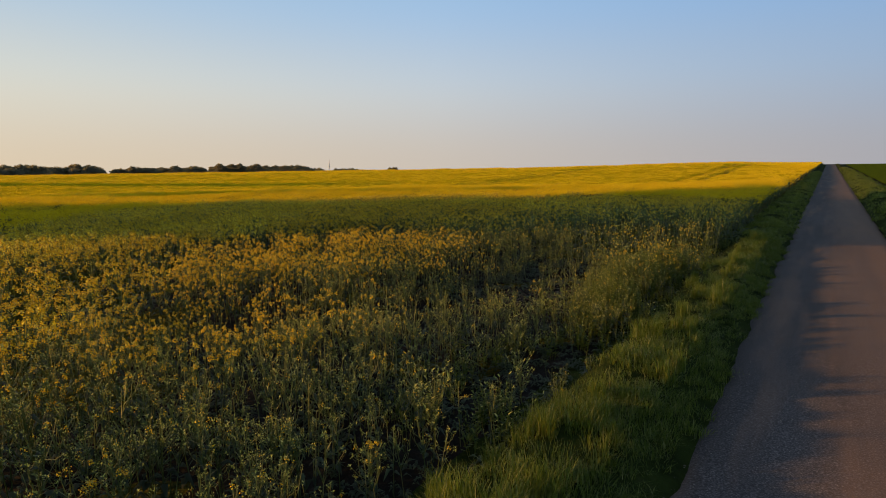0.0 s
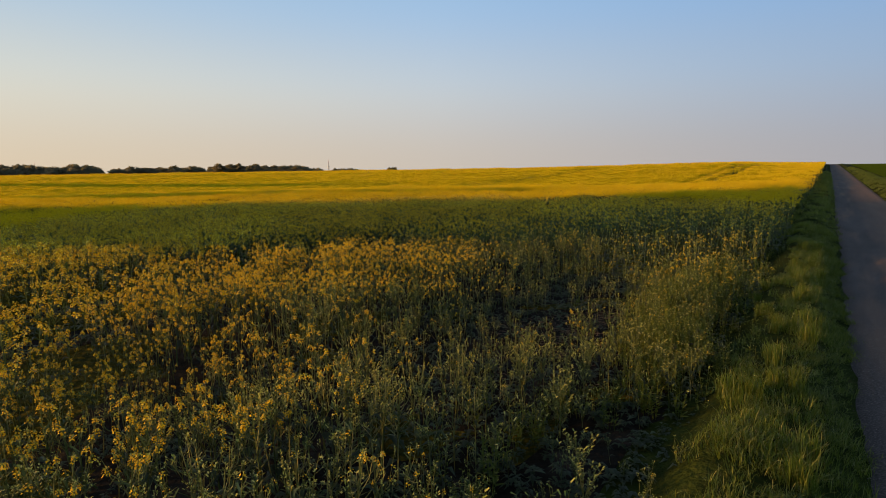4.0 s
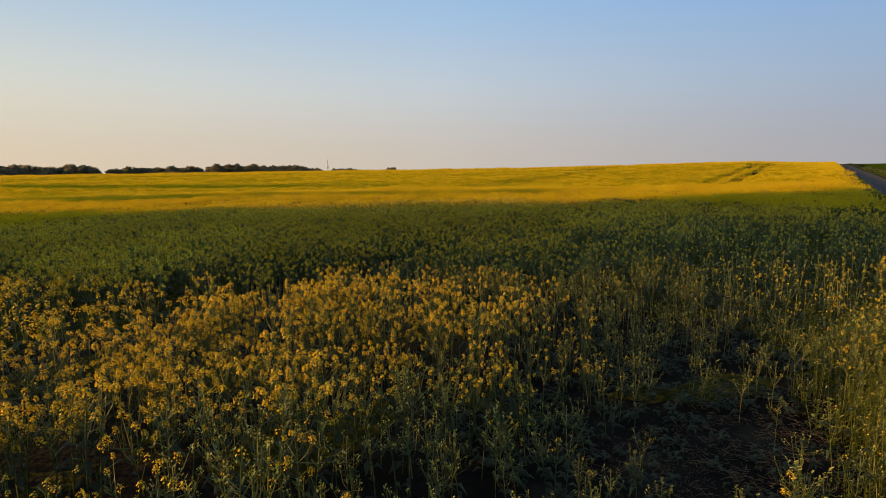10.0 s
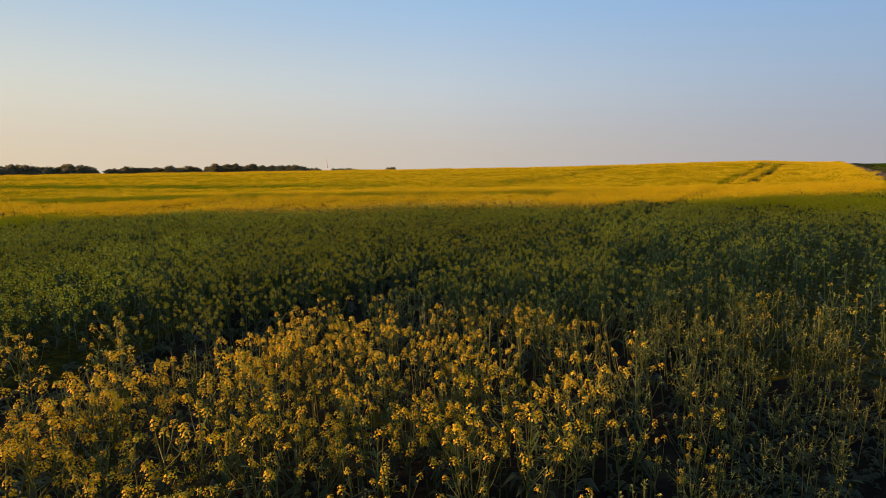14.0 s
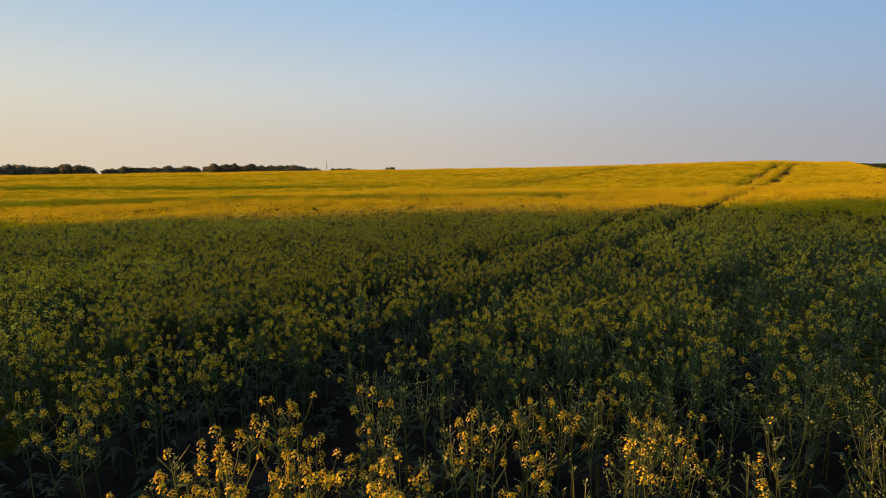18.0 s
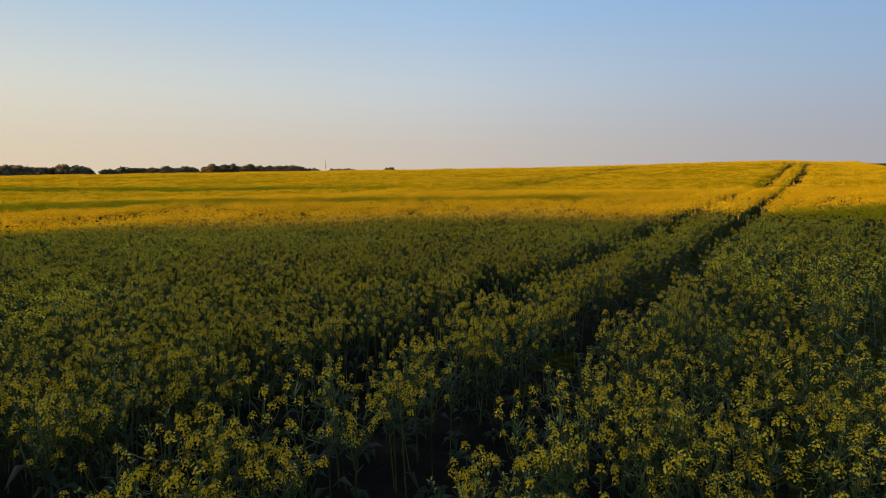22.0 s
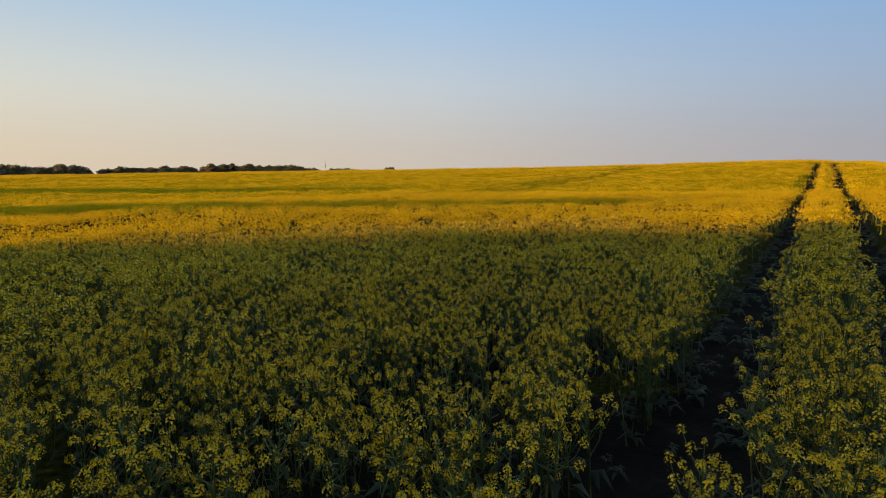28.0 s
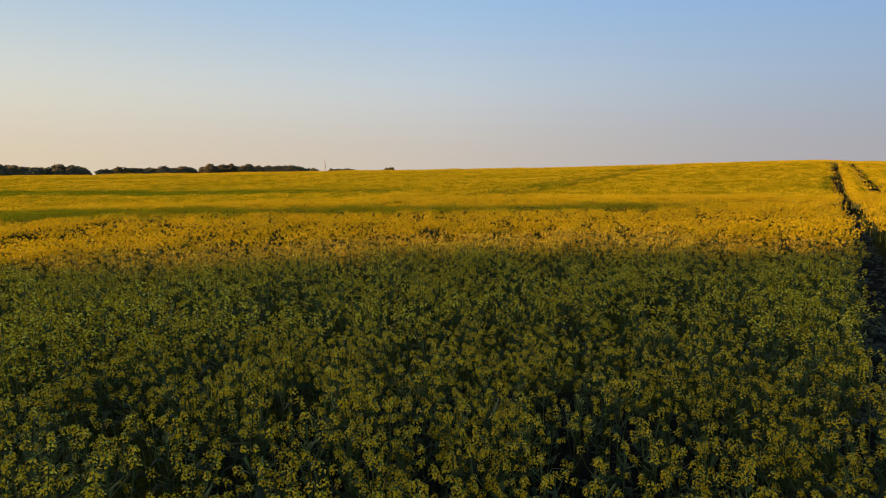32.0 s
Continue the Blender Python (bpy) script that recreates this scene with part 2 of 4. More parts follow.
def gz(x, y):
    """Height of the land: level near the lane's start, a slight dip, a low rise, then falling away behind."""
    x, y = np.asarray(x, float), np.asarray(y, float)
    dx, dy = x - CENTRE[0], y - CENTRE[1]
    r = np.hypot(dx, dy)
    side = smooth(0.02, 0.45, -dx / np.maximum(r, 1.0))
    amp = 2.36 - 0.63 * side
    ahead = smooth(-0.2, 0.25, dy / np.maximum(r, 1.0))
    rise = smooth(58, 128, r) * amp * ahead
    even = 2.2 * np.clip(y / 250.0, -0.2, 1.0)
    by_lane = smooth(-20.0, -4.5, x)
    rise = rise * (1 - by_lane) + even * by_lane
    dip = -0.22 * np.exp(-((r - 64) / 9.0) ** 2) * ahead * (1 - by_lane)
    fall = -0.006 * np.clip(r - np.where(x > -17, 260, 170), 0, 900) * (0.4 + 0.6 * side) - 0.0010 * np.clip(r - 1000, 0, 3000)
    wave = 0.05 * np.sin(x * 0.31 + 1.3) * np.sin(y * 0.23) + 0.02 * np.sin(x * 0.9 + y * 0.4)
    lane = smooth(0.0, 3.0, np.maximum(ROAD_L - x, x - ROAD_R))
    return rise + dip + fall + wave * (0.25 + 0.75 * lane)


def noise2(x, y, scale, seed):
    """Smooth value noise over the plan, 0 to 1."""
    g = np.random.default_rng(seed).random((64, 64))
    u, v = np.asarray(x) / scale, np.asarray(y) / scale
    i, j = np.floor(u).astype(int), np.floor(v).astype(int)
    a, b = u - i, v - j
    a, b = a * a * (3 - 2 * a), b * b * (3 - 2 * b)
    i0, i1, j0, j1 = i % 64, (i + 1) % 64, j % 64, (j + 1) % 64
    return (g[i0, j0] * (1 - a) + g[i1, j0] * a) * (1 - b) + (g[i0, j1] * (1 - a) + g[i1, j1] * a) * b


# ---- mesh helpers ----
def mesh_from(name, verts, tris, mats, slots, smooth_faces=False):
    me = bpy.data.meshes.new(name)
    n, m = len(verts), len(tris)
    me.vertices.add(n)
    me.vertices.foreach_set("co", np.ascontiguousarray(verts, dtype=np.float32).ravel())
    me.loops.add(3 * m)
    me.loops.foreach_set("vertex_index", np.ascontiguousarray(tris, dtype=np.int32).ravel())
    me.polygons.add(m)
    me.polygons.foreach_set("loop_start", np.arange(0, 3 * m, 3, dtype=np.int32))
    me.polygons.foreach_set("loop_total", np.full(m, 3, dtype=np.int32))
    if len(slots) > 1:
        me.polygons.foreach_set("material_index", np.ascontiguousarray(mats, dtype=np.int32))
    if smooth_faces:
        me.polygons.foreach_set("use_smooth", np.ones(m, dtype=bool))
    for s in slots:
        me.materials.append(s)
    me.update(calc_edges=True)
    return me


class Bag:
    """Gathers many turned, leaned and scaled copies of small patterns into one mesh."""

    def __init__(self):
        self.v, self.t, self.m, self.n = [], [], [], 0

    def put(self, pattern, places, turn, size, lean=None, height=None):
        pv, pt, pm = pattern
        k, n = len(places), len(pv)
        if not k:
            return
        c, s = np.cos(turn)[:, None], np.sin(turn)[:, None]
        size = np.broadcast_to(size, (k,))[:, None]
        tall = size if height is None else np.broadcast_to(height, (k,))[:, None]
        x = (pv[None, :, 0] * c - pv[None, :, 1] * s) * size
        y = (pv[None, :, 0] * s + pv[None, :, 1] * c) * size
        z = pv[None, :, 2] * tall
        if lean is not None:
            x = x + lean[:, 0:1] * z
            y = y + lean[:, 1:2] * z
        out = np.stack([x, y, z], -1) + np.asarray(places)[:, None, :]
        self.v.append(out.reshape(-1, 3))
        self.t.append((pt[None] + (self.n + np.arange(k) * n)[:, None, None]).reshape(-1, 3))
        self.m.append(np.tile(pm, k))
        self.n += k * n

    def done(self, name, slots, label="", category="", kind="stuff"):
        me = mesh_from(name, np.concatenate(self.v), np.concatenate(self.t), np.concatenate(self.m), slots)
        return tagged(new(name, me), label, category, kind=kind)


class Shape:
    """A small pattern of triangles, built piece by piece."""

    def __init__(self):
        self.v, self.t, self.m = [], [], []

    def add(self, verts, tris, mat):
        o = len(self.v)
        self.v += [tuple(p) for p in verts]
        self.t += [(a + o, b + o, c + o) for a, b, c in tris]
        self.m += [mat] * len(tris)

    def rod(self, a, b, ra, rb, mat, sides=3):
        a, b = Vector(a), Vector(b)
        q = (b - a).to_track_quat("Z", "Y")
        ring = [q @ Vector((math.cos(i * 2 * math.pi / sides), math.sin(i * 2 * math.pi / sides), 0)) for i in range(sides)]
        tris = []
        for i in range(sides):
            j = (i + 1) % sides
            tris += [(i, j, sides + i), (j, sides + j, sides + i)]
        self.add([a + p * ra for p in ring] + [b + p * rb for p in ring], tris, mat)

    def quad(self, centre, u, v, mat, fold=0.0):
        """A four-cornered piece, folded along one diagonal so that it has relief."""
        c, u, v = Vector(centre), Vector(u), Vector(v)
        n = u.cross(v)
        if n.length > 0:
            n = n.normalized() * fold
        self.add([c - u - v, c + u - v + n, c + u + v, c - u + v + n], [(0, 1, 2), (0, 2, 3)], mat)

    def get(self):
        return np.array(self.v, float), np.array(self.t, int), np.array(self.m, int)


rnd = random.Random(11)


def unit(a, b):
    return Vector((math.cos(a) * math.cos(b), math.sin(a) * math.cos(b), math.sin(b)))


def flower(s, at, face, size, mat, petals=2):
    """A four-petalled flower: folded strips that look along face; with no petals asked for, a plain three-cornered one."""
    q = face.to_track_quat("Z", "Y")
    spin = rnd.uniform(0, 6.3)
    if not petals:
        z = size * 1.45
        s.add([Vector(at) + q @ Vector((math.cos(spin + k * 2.1) * z, math.sin(spin + k * 2.1) * z, 0.3 * z * (k == 0))) for k in range(3)], [(0, 1, 2)], mat)
    for i in range(petals):
        a = spin + i * math.pi / 2
        u = q @ Vector((math.cos(a), math.sin(a), 0)) * size
        v = q @ Vector((-math.sin(a), math.cos(a), 0)) * size * (0.46 if petals > 1 else 0.85)
        s.quad(Vector(at) + face * 0.002 * i, u, v, mat, size * 0.35)


def flower_head(s, top, axis, n, radius, size, mats, petals=2, buds=None):
    """A raceme: open flowers round the stalk, tight buds on top."""
    buds = buds or s
    top, axis = Vector(top), Vector(axis).normalized()
    q = axis.to_track_quat("Z", "Y")
    for i in range(n):
        a = i * 2.4 + rnd.uniform(-0.4, 0.4)
        h = -0.054 * i / n * (radius / 0.03) + rnd.uniform(-0.006, 0.006)
        out = q @ Vector((math.cos(a), math.sin(a), rnd.uniform(0.2, 0.8)))
        r = radius * rnd.uniform(0.7, 1.15) * (0.6 + 0.4 * i / n)
        p = top + axis * h + out * r
        flower(s, p, (out + Vector((0, 0, 0.7))).normalized(), size * rnd.uniform(0.8, 1.2), mats[0], petals)
    if n >= 12:
        s.rod(top - axis * 0.055, top + axis * 0.004, 0.0022, 0.0012, 1, 3)
    for i in range(3 if n >= 12 else 1):
        a = i * 2.1
        buds.quad(top + axis * 0.006 + q @ Vector((math.cos(a), math.sin(a), 0)) * 0.006, q @ Vector((-math.sin(a), math.cos(a), 0)) * 0.005, axis * 0.008, mats[1], 0.003)


def leaf(s, at, a, length, width, mat, droop=0.5):
    d = Vector((math.cos(a), math.sin(a), 0))
    w = Vector((-d.y, d.x, 0)) * width
    p0 = Vector(at)
    p1 = p0 + d * length * 0.5 + Vector((0, 0, length * 0.22))
    p2 = p0 + d * length + Vector((0, 0, -length * droop * 0.5))
    s.add([p0, p1 - w + Vector((0, 0, -width * 0.2)), p1 + Vector((0, 0, 0.004)), p1 + w + Vector((0, 0, -width * 0.2)), p2],
          [(0, 1, 2), (0, 2, 3), (1, 4, 2), (2, 4, 3)], mat)


def rape_plant(heads, n, petals, leaves, flowering, sides, radius, size, pick):
    """One rapeseed plant about 1 m tall. pick(kind) gives the shape that takes the next stem, leaf or flower head."""
    s = stem = pick("stem")
    lean = Vector((rnd.uniform(-0.07, 0.07), rnd.uniform(-0.07, 0.07), 0))
    mid, tip = Vector((0, 0, 0.5)) + lean * 0.6, Vector((0, 0, 0.96)) + lean * 1.6
    if sides >= 3:
        s.rod((0, 0, 0), mid, 0.008, 0.006, 1, sides)
        s.rod(mid, tip, 0.006, 0.003, 1, sides)
    else:
        s.quad((mid + tip) / 2 - Vector((0, 0, 0.12)), (0.005, 0.003, 0), (tip - mid) * 0.75, 1, 0.002)
    tips = [(tip, Vector((lean.x, lean.y, 1)))]
    a0 = rnd.uniform(0, 6)
    for i in range(heads - 1):
        a = a0 + i * 2.2 + rnd.uniform(-0.3, 0.3)
        h0 = rnd.uniform(0.45, 0.78)
        root = mid.lerp(tip, (h0 - 0.5) / 0.46)
        out = rnd.uniform(0.07, 0.22)
        end = Vector((root.x + math.cos(a) * out, root.y + math.sin(a) * out, max(h0 + 0.08, rnd.uniform(0.66, 1.02))))
        if sides >= 3:
            knee = root.lerp(end, 0.5) + Vector((math.cos(a), math.sin(a), -0.3)) * 0.03
            s.rod(root, knee, 0.004, 0.0035, 1, 3)
            s.rod(knee, end, 0.0035, 0.002, 1, 3)
        else:
            s.quad(root.lerp(end, 0.5), Vector((-math.sin(a), math.cos(a), 0)) * 0.004, (end - root) * 0.5, 1, 0.001)
        tips.append((end, end - root + Vector((0, 0, 0.3))))
    for end, axis in tips:
        s = pick("flower_head")
        if rnd.random() < flowering:
            k = rnd.uniform(0.7, 1.25)
            flower_head(s, end, axis, max(2, round(n * k)), radius * k, size, (0, 3), petals, pick("bud"))
        else:
            for k in range(7 if sides >= 3 else 2):
                a, w = rnd.uniform(0, 6.3), 1.0 if sides >= 3 else 1.6
                s.quad(end + Vector((math.cos(a) * 0.016, math.sin(a) * 0.016, rnd.uniform(-0.05, 0.01))), Vector((math.cos(a), math.sin(a), 0.6)) * 0.0072 * w, Vector((-math.sin(a), math.cos(a), 0)) * 0.0045 * w, 3, 0.002)
        if sides >= 3:      # young pods below the flowers
            for k in range(2):
                a = rnd.uniform(0, 6.3)
                base = end - axis.normalized() * (0.08 + 0.03 * k)
                d = Vector((math.cos(a), math.sin(a), 0.9))
                stem.quad(base + d * 0.02, d * 0.024, Vector((-math.sin(a), math.cos(a), 0)) * 0.002, 1, 0.001)
    s = stem
    for i in range(9 if sides >= 3 else 2):     # narrow clasping leaves on the upper stem
        h = rnd.uniform(0.45, 0.9)
        a = rnd.uniform(0, 6.3)
        d = Vector((math.cos(a), math.sin(a), rnd.uniform(0.2, 1.0))) * rnd.uniform(0.025, 0.05)
        s.quad(Vector((lean.x * h * 1.5, lean.y * h * 1.5, h)) + d, d, Vector((-math.sin(a), math.cos(a), 0)) * rnd.uniform(0.004, 0.008), 1, 0.004)
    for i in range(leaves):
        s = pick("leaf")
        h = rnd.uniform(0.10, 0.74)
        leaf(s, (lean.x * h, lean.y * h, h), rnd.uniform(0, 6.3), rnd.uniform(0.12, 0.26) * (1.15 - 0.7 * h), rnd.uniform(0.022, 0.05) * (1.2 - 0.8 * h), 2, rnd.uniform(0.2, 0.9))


def rape_pattern(heads, n, petals, leaves, flowering=1.0, sides=3, radius=0.036, size=0.0078):
    whole = Shape()
    rape_plant(heads, n, petals, leaves, flowering, sides, radius, size, lambda kind: whole)
    return whole.get()


def far_pattern(heads, florets, spread, radius, size, low=0.82):
    """Several flower heads as seen from far off, each a loose cluster of petals, over a few leaves."""
    s = Shape()
    for i in range(heads):
        a, r = rnd.uniform(0, 6.3), spread * math.sqrt(rnd.random())
        top = Vector((math.cos(a) * r, math.sin(a) * r, rnd.uniform(low, 1.03)))
        for k in range(florets):
            p = top + unit(rnd.uniform(0, 6.3), rnd.uniform(-1.2, 1.2)) * radius * rnd.uniform(0.4, 1.0)
            q = unit(rnd.uniform(0, 6.3), rnd.uniform(-0.1, 1.1)).to_track_quat("Z", "Y")
            z = size * rnd.uniform(0.75, 1.3)
            s.add([p + q @ Vector((z, 0, 0)), p + q @ Vector((-0.6 * z, 0.8 * z, 0.2 * z)), p + q @ Vector((-0.6 * z, -0.8 * z, -0.2 * z))], [(0, 1, 2)], 0)
    for i in range(max(1, heads // 2)):
        a, r = rnd.uniform(0, 6.3), spread * math.sqrt(rnd.random())
        p = Vector((math.cos(a) * r, math.sin(a) * r, rnd.uniform(0.46, 0.66)))
        u = Vector((math.cos(a) * 0.03, math.sin(a) * 0.03, 0.0))
        s.add([p - u, p + u, p + Vector((0, 0, 0.24))], [(0, 1, 2)], rnd.choice((1, 2)))
    return s.get()


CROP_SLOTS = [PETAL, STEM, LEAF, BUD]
MID_SLOTS = [PETAL_SHADED, STEM, LEAF, BUD]
FAR_SLOTS = [PETAL_FAR, STEM, LEAF, BUD]


# ---- where the crop grows ----
def flowering_share(x, y):
    wob = (noise2(x, y, 2.3, 3) - 0.5) * 3.0
    near = smooth(-8.0, -10.4, x + 0.7 * wob)
    corner = 0.7 * smooth(-6.2, -8.4, x + 0.5 * wob) * smooth(12.5, 9.0, y) * smooth(5.8, 7.4, y + 0.3 * wob - 0.25 * (x + 6))
    far = smooth(-4.2, -6.0, x + 0.4 * wob) * smooth(24, 34, y)
    patch = np.exp(-(((x + 5.2) / 0.7) ** 2 + ((y - 17.6) / 1.8) ** 2)) * 0.6
    near = near * (1 - 0.72 * np.exp(-(((x + 11.6) / 2.3) ** 4 + ((y - 17.9) / 1.7) ** 4)))
    thin = 1 - 0.60 * np.exp(-(((x + 8.8) / 4.4) ** 4 + ((y - 26.0) / 7.5) ** 4))
    near = near * (1 - 0.75 * np.exp(-(((x + 7.6) / 1.9) ** 4 + ((y - 19.6) / 2.8) ** 4)))
    near, far = near * thin, far * thin
    full = 1.5 * np.exp(-(((x + 11.9) / 1.4) ** 4 + ((y - 15.5) / 0.9) ** 4))
    dull = 1 - 0.9 * np.exp(-(((x + 7.4) / 1.7) ** 4 + ((y - 14.6) / 4.0) ** 4))
    return np.clip(np.maximum.reduce([near, corner * dull, far, patch, full]) * (0.62 + 0.55 * noise2(x, y, 1.1, 5)), 0.015, 1)


def thinning(x, y):
    """1 where the crop stands full, 0 on bare soil."""
    bare = 0.95 * np.exp(-(((x + 6.6) / 0.92) ** 2 + ((y - 14.1) / 1.9) ** 2))
    weak = np.exp(-(((x + 7.4) / 1.6) ** 2 + ((y - 15.0) / 3.5) ** 2))
    keep = (1 - 1.0 * np.clip(bare * 1.25, 0, 1)) * (1 - 0.3 * weak)
    keep = keep * (1 - 0.4 * np.exp(-(((x + 11.8) / 2.2) ** 4 + ((y - 17.4) / 1.8) ** 4)))
    keep = keep * (1 - 0.7 * np.exp(-(((x + 4.9) / 0.8) ** 4 + ((y - 10.0) / 1.6) ** 4)))
    keep = keep * (1 - 0.65 * np.exp(-(((x + 10.2) / 1.05) ** 2 + ((y - 10.6) / 0.95) ** 2)))
    keep = keep * (1 - (0.30 + 0.36 * smooth(13.0, 14.8, y)) * smooth(-17.4, -16.9, x) * smooth(-13.2, -13.8, x) * smooth(18.8, 16.6, y))
    keep = keep * (1 - 0.45 * np.exp(-(((x + 8.7) / 1.3) ** 4 + ((y - 8.4) / 1.1) ** 4)))
    keep = keep * (1 - 0.40 * np.exp(-(((x + 13.2) / 1.0) ** 4 + ((y - 14.8) / 1.5) ** 4)))
    keep = keep * (1 - 0.10 * smooth(-8.8, -9.6, x) * smooth(16.0, 14.5, y) * smooth(9.0, 10.5, y))
    keep = keep * (1 - 0.35 * np.exp(-(((x + 10.0) / 1.4) ** 4 + ((y - 17.0) / 1.3) ** 4)))
    keep = keep * (1 - 0.35 * np.exp(-(((x + 7.1) / 1.2) ** 4 + ((y - 11.8) / 1.6) ** 4)))
    keep = keep * (1 - 0.36 * np.exp(-(((x + 9.4) / 4.0) ** 4 + ((y - 26.0) / 8.0) ** 4)))
    for tx in TRACKS:
        keep = keep * (np.abs(x - tx - 0.05 * np.sin(y * 0.5)) > HALF_TRACK - 0.10 * smooth(32, 60, y) + 0.06 * np.sin(y * 1.7 + tx))
    keep = keep * (x < CROP_EDGE + 0.25 * np.sin(y * 0.8) + 0.2 * np.sin(y * 2.1))
    return keep


LINE_A, LINE_B = np.array([-3.0, 6.0]), np.array([-18.5, 25.0])


def off_line(x, y):
    """Distance from the line along which the crop is seen at closest range."""
    d = LINE_B - LINE_A
    u = np.clip(((x - LINE_A[0]) * d[0] + (y - LINE_A[1]) * d[1]) / d.dot(d), 0, 1)
    return np.hypot(x - LINE_A[0] - u * d[0], y - LINE_A[1] - u * d[1])


def in_sight(x, y):
    """The part of the plan that lies ahead of the line, with a margin."""
    ok = np.zeros(len(x), bool)
    for u in (0.0, 0.25, 0.5, 0.75, 1.0):
        p = LINE_A + (LINE_B - LINE_A) * u
        a = np.degrees(np.arctan2(-(x - p[0] - 2.0), y - p[1] + 3.5))
        ok |= (a > -14) & (a < 77)
    return ok & ((x - LINE_A[0]) * -0.5 + (y - LINE_A[1]) * 0.8 > -4.5)


def scatter(x0, x1, y0, y1, per_m2, lo, hi):
    n = int((x1 - x0) * (y1 - y0) * per_m2)
    x, y = rng.uniform(x0, x1, n), rng.uniform(y0, y1, n)
    d = off_line(x, y)
    keep = (d >= lo) & (d < hi) & in_sight(x, y) & (rng.random(n) < thinning(x, y))
    return x[keep], y[keep]


def crop_height(x, y):
    h = 1.10 + 0.16 * (noise2(x, y, 1.4, 8) - 0.5) + 0.18 * (noise2(x, y, 5.0, 9) - 0.5)
    low = 0.45 * np.exp(-(((x + 7.5) / 1.4) ** 4 + ((y - 15.0) / 4.3) ** 4)) + 0.42 * np.exp(-(((x + 9.4) / 1.8) ** 4 + ((y - 8.6) / 1.2) ** 4))
    h = h * (1 - low - 0.5 * np.exp(-(((x + 4.9) / 0.8) ** 4 + ((y - 10.0) / 1.6) ** 4)))
    edge = smooth(-4.3, -8.0, x)
    near_edge = 0.66 + 0.34 * edge
    return h * (near_edge + (1.06 - 0.06 * edge - near_edge) * smooth(19.0, 24.0, y))


def sow(bag, x, y, patterns_full, patterns_green, patterns_half=None):
    k = len(x)
    share = flowering_share(x, y)
    pick = rng.random(k) < share
    head = np.zeros(k, bool)
    if patterns_half:
        head = pick & (rng.random(k) < 0.85 * smooth(-11.8, -8.8, x + 2 * (noise2(x, y, 1.6, 14) - 0.5)) * smooth(30, 21, y))
    h = crop_height(x, y) * rng.uniform(0.84, 1.10, k)
    turn, lean = rng.uniform(0, 6.28, k), rng.normal(0, 0.06, (k, 2))
    which = rng.integers(0, 1000, k)
    z = gz(x, y) - 0.01
    for group, chosen in ((patterns_full, pick & ~head), (patterns_green, ~pick), (patterns_half or [], head)):
        for i, p in enumerate(group):
            m = chosen & (which % len(group) == i)
            bag.put(p, np.stack([x[m], y[m], z[m]], -1), turn[m], h[m] * 0.95, lean[m], h[m])


full0 = [rape_pattern(9, 23, 0, 3, 1.0, 3, 0.029, 0.0066) for _ in range(7)]
half0 = [rape_pattern(9, 16, 0, 3, 0.75, 3, 0.027, 0.0063) for _ in range(7)]
green0 = [rape_pattern(10, 6, 0, 5, 0.06, 3, 0.025, 0.0062) for _ in range(5)]
half1 = [rape_pattern(6, 13, 0, 3, 0.8, 2, 0.030, 0.0090) for _ in range(5)]
full1 = [rape_pattern(7, 9, 0, 3, 1.0, 2, 0.042, 0.0135) for _ in range(6)]
green1 = [rape_pattern(6, 7, 0, 5, 0.45, 2, 0.026, 0.0095) for _ in range(4)]
full2 = [far_pattern(9, 4, 0.26, 0.042, 0.0235) for _ in range(6)]
green2 = [far_pattern(5, 5, 0.22, 0.030, 0.018) for _ in range(4)]
full3 = [far_pattern(12, 2, 0.42, 0.045, 0.036, 0.88) for _ in range(6)]

bag = Bag()
x, y = scatter(-30, -4, -4, 36, 14.5, 0.0, 5.0)
sow(bag, x, y, full0, green0, half0)
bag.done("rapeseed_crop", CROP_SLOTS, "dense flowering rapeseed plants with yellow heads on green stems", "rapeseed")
bag = Bag()
x, y = scatter(-46, -4, -6, 48, 13, 5.0, 15.0)
sow(bag, x, y, full1, green1, half1)
bag.done("rapeseed_crop", MID_SLOTS, "tall flowering rapeseed crop beyond the tractor tracks", "rapeseed")
bag = Bag()
x, y = scatter(-75, -4, 0, 75, 13, 15.0, 40.0)
sow(bag, x, y, full2, green2)
bag.done("rapeseed_crop", FAR_SLOTS, "yellow rapeseed crop in the middle of the field", "rapeseed")
bag = Bag()
x, y = scatter(-150, -4, 5, 150, 2.4, 40.0, 122.0)
sow(bag, x, y, full3, full3)
n = 6500
xl, yl = -4.3 - 22 * rng.random(n) ** 1.5, rng.uniform(125, 265, n)
sow(bag, xl, yl, full3, full3)
bag.done("rapeseed_crop", FAR_SLOTS, "yellow rapeseed crop rising to the skyline", "rapeseed")


# ---- ground, lane, verges ----
def sheet(name, xs, ys, lift, mat, label, category, kind="structure", where=None):
    gx, gy = np.meshgrid(xs, ys)
    z = gz(gx, gy) + lift(gx, gy)
    v = np.stack([gx, gy, z], -1).reshape(-1, 3)
    a, b = len(xs), len(ys)
    i = (np.arange(b - 1)[:, None] * a + np.arange(a - 1)[None]).ravel()
    t = np.concatenate([np.stack([i, i + 1, i + a + 1], -1), np.stack([i, i + a + 1, i + a], -1)])
    if where is not None:
        c = v[t].mean(1)
        t = t[where(c[:, 0], c[:, 1])]
    return tagged(new(name, mesh_from(name, v, t, None, [mat], True)), label, category, kind=kind)


